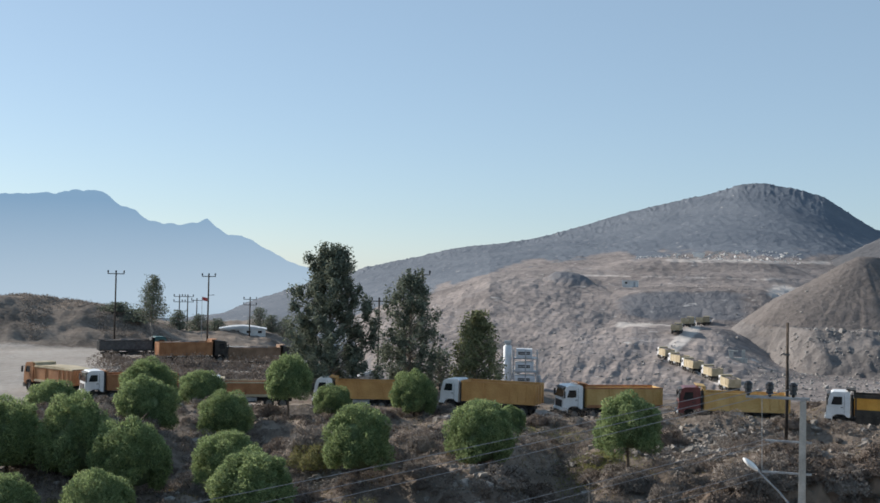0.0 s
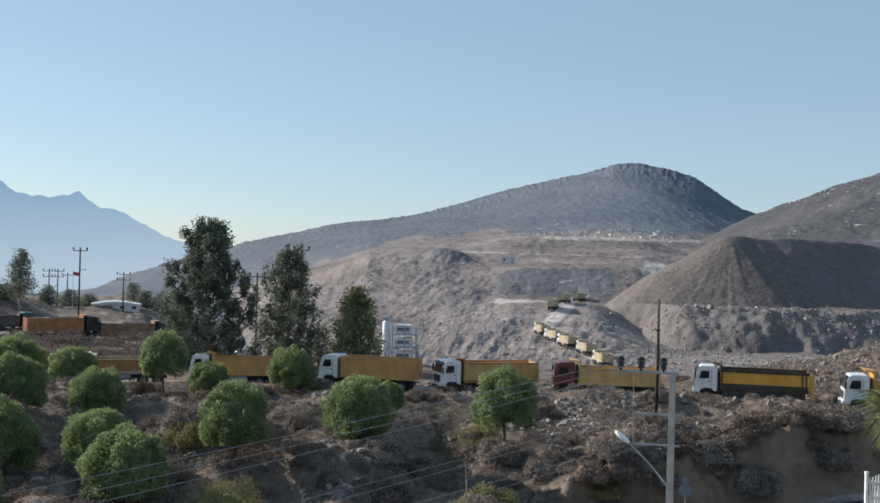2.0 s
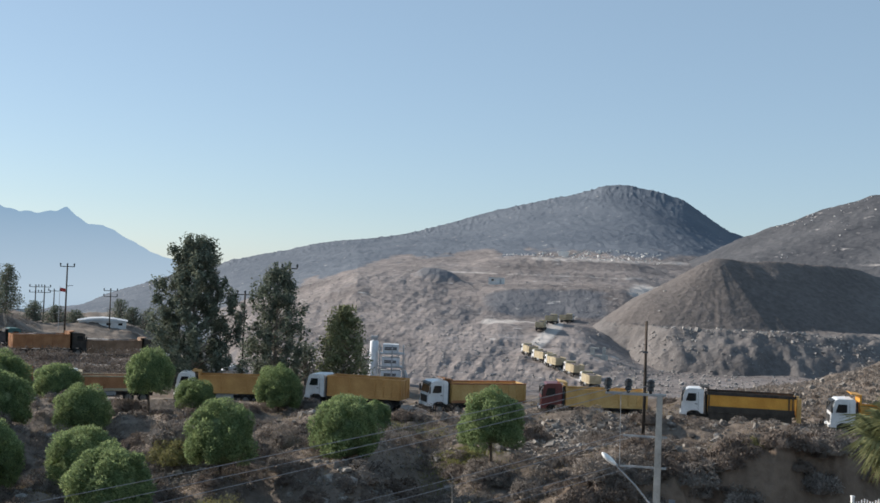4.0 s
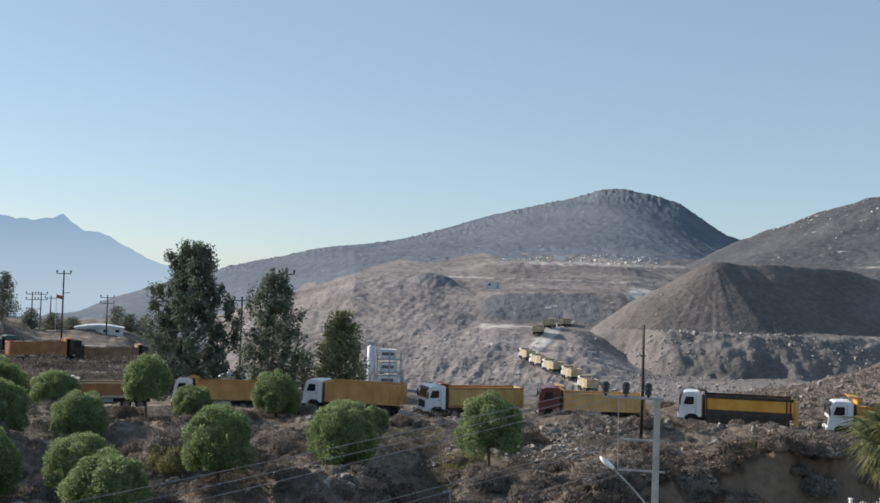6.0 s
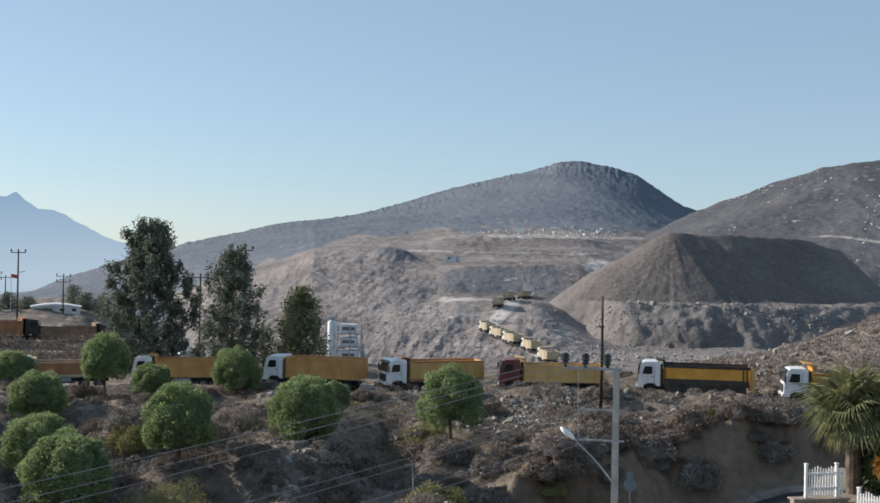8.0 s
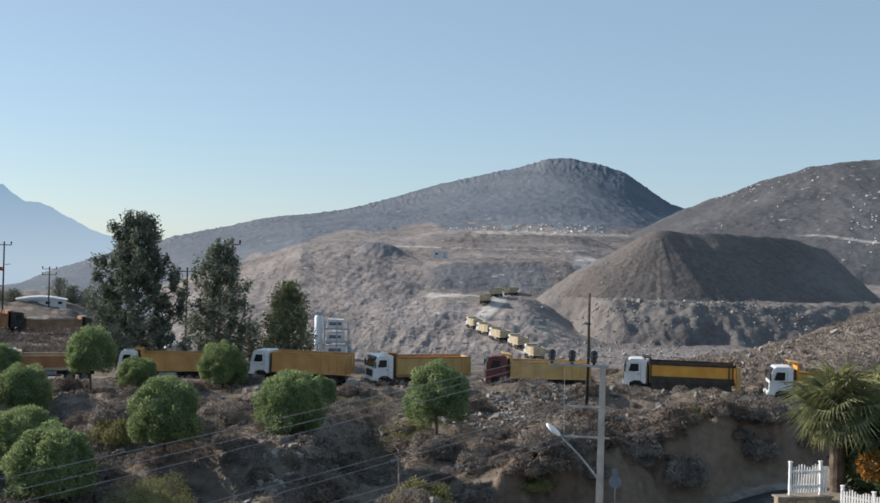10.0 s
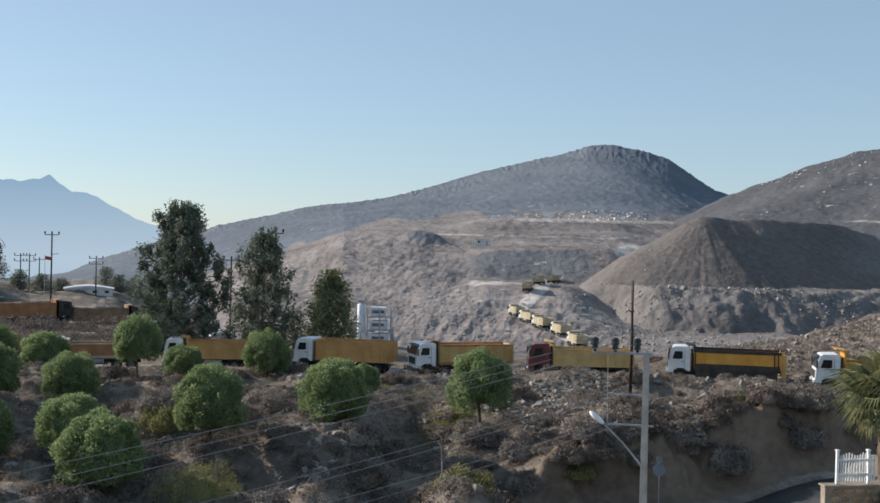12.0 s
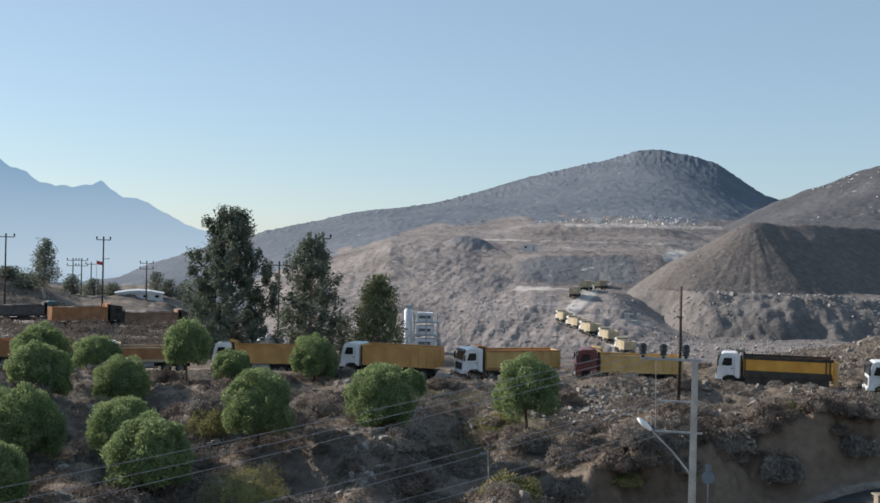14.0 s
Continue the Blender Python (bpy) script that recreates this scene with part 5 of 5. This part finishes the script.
hedge(30.4, 41, 1.2, 1.6, M_PALM, "pale green feathery garden bush", 2600, 4, GZ + 0.6)


# ---- stones and grass ----
def stones(name, places, material, label, seed, kind="stuff"):
    """Many loose stones as one mesh: jittered eight-cornered lumps."""
    rng = np.random.default_rng(seed)
    base = np.array([(x, y, z) for x in (-1, 1) for y in (-1, 1) for z in (-1, 1)], float)
    faces = np.array(((0, 1, 3, 2), (4, 6, 7, 5), (0, 4, 5, 1), (2, 3, 7, 6), (0, 2, 6, 4), (1, 5, 7, 3)))
    vs, fs = [], []
    for k, (p, s) in enumerate(places):
        q = base * rng.uniform(0.45, 1.0, (8, 3)) * s * rng.uniform(0.6, 1.2, 3) * np.array((0.5, 0.5, 0.4))
        a, b = rng.uniform(0, 6.28), rng.uniform(-0.6, 0.6)
        ca, sa, cb, sb = math.cos(a), math.sin(a), math.cos(b), math.sin(b)
        q = q @ np.array(((ca, -sa, 0), (sa, ca, 0), (0, 0, 1))) @ np.array(((cb, 0, sb), (0, 1, 0), (-sb, 0, cb)))
        vs.append(q + np.array(p))
        fs.append(faces + 8 * k)
    me = bpy.data.meshes.new(name)
    me.from_pydata(np.concatenate(vs).tolist(), [], np.concatenate(fs).tolist())
    me.update()
    me.materials.append(material)
    return tagged(new(name, me), label, "stones", kind=kind)


rng = np.random.default_rng(11)
places = []
for k in range(8000):
    az = rng.uniform(-24, 31)
    d = rng.uniform(55, 108)
    if k % 6 == 0:
        az, d = rng.uniform(9, 27), rng.uniform(76, 94)
    if k % 8 == 0:
        az, d = rng.uniform(18, 31), rng.uniform(98, 185)
    if az > 12 and d < float(bank_line(az)):
        continue
    if hash_noise(np.array(az * 0.9), np.array(d / 6), 4) < -0.15:
        continue
    s = float(np.clip(rng.lognormal(-1.6, 0.6), 0.08, 0.9)) * (1.4 if d > 110 else 1)
    places.append((tuple(spot(az, d, float(ground_z(az, d)) + s * 0.08)), s))
for k in range(2600):
    az, d = ((rng.uniform(8.6, 15.5), rng.uniform(77, 91)), (rng.uniform(-8.2, -5.6), rng.uniform(72, 82)), (rng.uniform(-1.0, 3.5), rng.uniform(63, 69)), (rng.uniform(19, 30), rng.uniform(98, 150)))[k % 8 if k % 8 < 4 else 0]
    s = float(np.clip(rng.lognormal(-1.6, 0.5), 0.1, 0.65)) * (1.5 if d > 97 else 1)
    places.append((tuple(spot(az, d, float(ground_z(az, d)) + s * 0.12)), s))
stones("scattered_stones", places, M_RUBBLE, "loose pale limestone stones over the dry slope", 1)
places = []
for k in range(3600):
    az, el = rng.uniform(-4, 19), rng.uniform(-5.4, 0.8)
    d = float(np.interp(el, (-5.4, -4.15, -3.15, -2.15, -1.0, 0.0, 0.8), (232, 285, 330, 375, 430, 500, 640))) + rng.uniform(-8, 8)
    if hash_noise(np.array(az * 1.6), np.array(d / 14), 14) < -0.05:
        continue
    z = max(float(hill_z(az, d)), float(heap_z(az, d)) if 270 < d < 500 and az > 8 else -99)
    s = float(np.clip(rng.lognormal(-1.0, 0.5), 0.2, 1.6))
    places.append((tuple(spot(az, d, z + 0.1 * s)), s))
for k in range(1300):
    az, d = rng.uniform(14, 25), rng.uniform(215, 335)
    z = max(float(hill_z(az, d)), float(heap_z(az, d)) if d > 270 else -99, float(ground_z(az, d)))
    places.append((tuple(spot(az, d, z + 0.1)), float(np.clip(rng.lognormal(-1.0, 0.5), 0.2, 1.4))))
for k in range(900):
    az, d = rng.uniform(15.5, 30), rng.uniform(338, 352)
    places.append((tuple(spot(az, d, float(heap_z(az, d)) + 0.1)), float(np.clip(rng.lognormal(-0.8, 0.5), 0.2, 1.6))))
stones("quarry_stones", places, M_ROCK, "pale boulders strewn over the quarry slopes", 2)
places = []
for k in range(320):
    az, d = rng.uniform(8.5, 16.5), rng.uniform(735, 800)
    places.append((tuple(spot(az, d, float(hill_z(az, d)) + 0.4)), float(np.clip(rng.lognormal(0.1, 0.5), 0.5, 3.0))))
stones("bench_rubble", places, M_FRESH, "heaps of white freshly broken rock on the upper bench", 6)
places = []
for k in range(900):
    az, d = rng.uniform(20.5, 36), rng.uniform(480, 800)
    if hash_noise(np.array(az * 0.8), np.array(d / 40), 24) < 0.1:
        continue
    places.append((tuple(spot(az, d, float(hill2_z(az, d)) + 0.3)), float(np.clip(rng.lognormal(-0.1, 0.5), 0.5, 2.4))))
stones("hillside_stones", places, M_FRESH, "pale rocks on the dark hillside", 3)
# boulders that stand out on the slope
bm = bmesh.new()
bmesh.ops.create_icosphere(bm, subdivisions=1, radius=0.5)
for v in bm.verts:
    v.co *= 1 + 0.6 * noise.noise(v.co * 4.1)
    v.co.z *= 0.7
boulder = tagged(part("boulder", bm, M_ROCKS), "pale angular limestone boulder on dry ground", "boulder", "boulders on the slope")
for k in range(70):
    az, d = rng.uniform(-23, 26), rng.uniform(57, 92)
    if k % 2:
        az, d = rng.uniform(10, 20), rng.uniform(78, 92)
    if az > 12 and d < float(bank_line(az)) + 0.5:
        d = float(bank_line(az)) + rng.uniform(1, 14)
    m = Matrix.Translation(spot(az, d, float(ground_z(az, d)) + 0.05)) @ Matrix.Rotation(rng.uniform(0, 6.28), 4, "Z")
    ob = copy_thing(boulder, m) if k else boulder
    s = rng.uniform(0.4, 1.0)
    ob.matrix_basis = m @ Matrix.Diagonal((s * rng.uniform(0.8, 1.3), s, s * rng.uniform(0.7, 1.1), 1))

# dry grass and small brush over the slope
n = 56000
az, d = rng.uniform(-25, 31, n), rng.uniform(55, 110, n)
ok = (np.abs(d - road_distance(az)) > 3.5) & ~((az > 12) & (d < bank_line(az) + 0.3)) & (hash_noise(az * 1.1, d / 5, 34) > -0.55)
az, d = az[ok], d[ok]
c = np.stack([d * np.sin(np.radians(az)), d * np.cos(np.radians(az)), ground_z(az, d) - 0.03], -1)
c = np.repeat(c, 5, 0) + rng.normal(size=(len(c) * 5, 3)) * np.array((0.12, 0.12, 0.0))
ax = rng.normal(size=c.shape) * 0.6 + np.array((0, 0, 1.0))
half = len(c) // 3
tagged(new("dry_grass", leaves_mesh("dry_grass", leaf_quads(rng, c[:half], ax[:half], 0.20, 0.014), M_GRASS)), "dry straw-coloured grass tufts", "grass", kind="stuff")
tagged(new("low_brush", leaves_mesh("low_brush", leaf_quads(rng, c[half:], ax[half:], 0.15, 0.020), M_SHRUB)), "low dry brown brush covering the slope", "brush", kind="stuff")
# greener grass where water gathers under the pines
n = 5200
az, d = np.concatenate([rng.normal(6.7, 0.9, n), rng.normal(3.9, 1.1, n)]), np.concatenate([rng.normal(76, 1.6, n), rng.normal(88, 1.8, n)])
c = np.stack([d * np.sin(np.radians(az)), d * np.cos(np.radians(az)), ground_z(az, d) - 0.02], -1)
ax = rng.normal(size=c.shape) * 0.5 + np.array((0, 0, 1.0))
tagged(new("green_grass", leaves_mesh("green_grass", leaf_quads(rng, c, ax, 0.22, 0.02), M_GREEN)), "patches of yellow-green grass on the slope", "grass", kind="stuff")
# brush on the right-hand rise and the scrub spur
n = 12000
az = np.concatenate([rng.uniform(18, 31, n), rng.uniform(-25, -14.5, n - 4000), rng.uniform(-17.5, -7.5, 4000)])
d = np.concatenate([rng.uniform(99, 200, n), rng.uniform(178, 232, n - 4000), rng.uniform(118, 143, 4000)])
c = np.stack([d * np.sin(np.radians(az)), d * np.cos(np.radians(az)), ground_z(az, d) - 0.05], -1)
near = np.arange(len(az)) < n
for key, pick, material, words in (("hillside_brush", near & (hash_noise(az * 1.3, d / 6, 44) > -0.2), M_SHRUB2, "brown scrub brush on the stony rise"), ("spur_brush", ~near & (hash_noise(az * 0.8, d / 12, 45) > 0.0), M_SHRUB2, "grey-brown scrub brush on the spur by the yard")):
    q = np.repeat(c[pick], 6, 0)
    q = q + rng.normal(size=q.shape) * np.array((0.3, 0.3, 0.1))
    ax = rng.normal(size=q.shape) * 0.8 + np.array((0, 0, 1.0))
    tagged(new(key, leaves_mesh(key, leaf_quads(rng, q, ax, 0.26, 0.08), material)), words, "brush", kind="stuff")

# thorny scrub between the truck road and the yard
m_count = 95
az, d = rng.uniform(-18, -7.5, m_count), np.concatenate([rng.uniform(124, 145, m_count - 40), rng.uniform(143, 147, 40)])
cz = np.stack([d * np.sin(np.radians(az)), d * np.cos(np.radians(az)), ground_z(az, d)], -1)
u = rng.normal(size=(m_count * 260, 3))
u /= np.linalg.norm(u, axis=1, keepdims=True)
u[:, 2] = np.abs(u[:, 2])
c = np.repeat(cz, 260, 0) + u * np.repeat(rng.uniform(0.7, 1.6, (m_count, 1)), 260, 0) * rng.uniform(0.78, 1.0, (m_count * 260, 1)) * np.array((1.7, 1.4, 1.35))
tagged(new("yard_scrub", leaves_mesh("yard_scrub", shingle_quads(rng, c, u, 0.22, 0.055, 0.4, 0.5), M_SHRUB)), "grey-brown thorny scrub below the yard", "scrub", kind="stuff")

# bare dead saplings on the slope
def dead_sapling(az, d, tall, seed):
    t = tagged(new("dead_tree"), "thin bare bleached dead sapling on the slope", "tree", "dead saplings")
    part("trunk", tubed(((0, 0, -0.2), (0.03, 0, tall * 0.35), (-0.05, 0.02, tall * 0.7), (0.02, 0, tall)), (0.06, 0.05, 0.038, 0.012), 6), M_EUC_BARK, t)
    for k in range(8):
        a, z = k * 2.3 + seed, tall * (0.42 + 0.07 * k)
        part("branch", tubed(((0, 0, z), (0.25 * math.cos(a), 0.25 * math.sin(a), z + 0.2), (0.42 * math.cos(a), 0.42 * math.sin(a), z + 0.28)), (0.022, 0.014, 0.005), 5), M_EUC_BARK, t)
    t.matrix_basis = Matrix.Translation(spot(az, d, float(ground_z(az, d))))


dead_sapling(-1.9, 62, 2.6, 0)
dead_sapling(6.4, 60.5, 3.2, 1)

# broken concrete frame beside the haul road
ruin = tagged(new("concrete_frame"), "broken pale concrete frame beside the haul road", "ruin")
part("post", boxed(-2.1, -0.9, -0.5, 0.5, -0.6, 1.9, 0.06), M_CONCRETE, ruin)
part("post", boxed(1.3, 2.2, -0.5, 0.5, -0.6, 2.5, 0.06), M_CONCRETE, ruin)
part("lintel", boxed(-2.3, 0.3, -0.55, 0.55, 1.9, 2.35, 0.05), M_CONCRETE, ruin)
part("footing", boxed(-3.0, 2.8, -0.9, 0.9, -1.2, 0.3, 0.06), M_CONCRETE, ruin)
rz = max(float(hill_z(13.5, 318)), float(heap_z(13.5, 318)))
ruin.matrix_basis = turned(13.5, 318, rz + 0.4)

# dense cushions of dry brush between the larger shrubs
m_count = 2150
az = np.concatenate([rng.uniform(-24, 29, m_count - 330), rng.uniform(19, 31, 330)])
d = np.concatenate([rng.uniform(56, 99, m_count - 330), rng.uniform(98, 190, 330)])
ok = ~((az > 12) & (d < bank_line(az) + 0.2)) & (np.abs(d - road_distance(az)) > 3.4)
az, d = az[ok], d[ok]
for key, pick, material in (("brown_cushions", slice(0, None, 2), M_SHRUB), ("grey_cushions", slice(1, None, 2), M_SHRUB2)):
    a, q = az[pick], d[pick]
    cz = np.stack([q * np.sin(np.radians(a)), q * np.cos(np.radians(a)), ground_z(a, q) - 0.05], -1)
    u = rng.normal(size=(len(a) * 250, 3))
    u /= np.linalg.norm(u, axis=1, keepdims=True)
    u[:, 2] = np.abs(u[:, 2])
    c = np.repeat(cz, 250, 0) + u * np.repeat(np.clip(rng.lognormal(-0.65, 0.4, (len(a), 1)), 0.25, 1.2), 250, 0) * rng.uniform(0.8, 1.0, (len(u), 1)) * np.array((1.1, 1.1, 0.9))
    tagged(new(key, leaves_mesh(key, shingle_quads(rng, c, u, 0.12, 0.029, 0.4, 0.55), material)), "low cushions of dry brush covering the slope", "brush", kind="stuff")

# crushing machine with a conveyor on the upper bench
mz = float(hill_z(11.6, 752))
crusher = tagged(new("rock_crusher"), "pale dusty rock crusher with a rising conveyor on the bench", "machine")
part("hopper", prism(((-3.0, 2.2), (3.0, 2.2), (4.2, 5.2), (-4.2, 5.2)), -2.0, 2.0, 0.05), M_PLASTER, crusher)
for x in (-2.4, 2.4):
    for y in (-1.6, 1.6):
        part("leg", boxed(x - 0.2, x + 0.2, y - 0.2, y + 0.2, -1.5, 2.3), M_STEEL, crusher)
conveyor = part("conveyor", prism(((3.0, 1.2), (15.0, 6.6), (15.0, 7.4), (3.0, 2.0)), -0.6, 0.6), M_STEEL, crusher, "rising grey conveyor")
for x, h in ((7.0, 3.0), (12.5, 5.4)):
    part("prop", boxed(x - 0.15, x + 0.15, -0.5, 0.5, -2.0, h), M_STEEL, conveyor)
crusher.matrix_basis = turned(11.6, 752, mz)
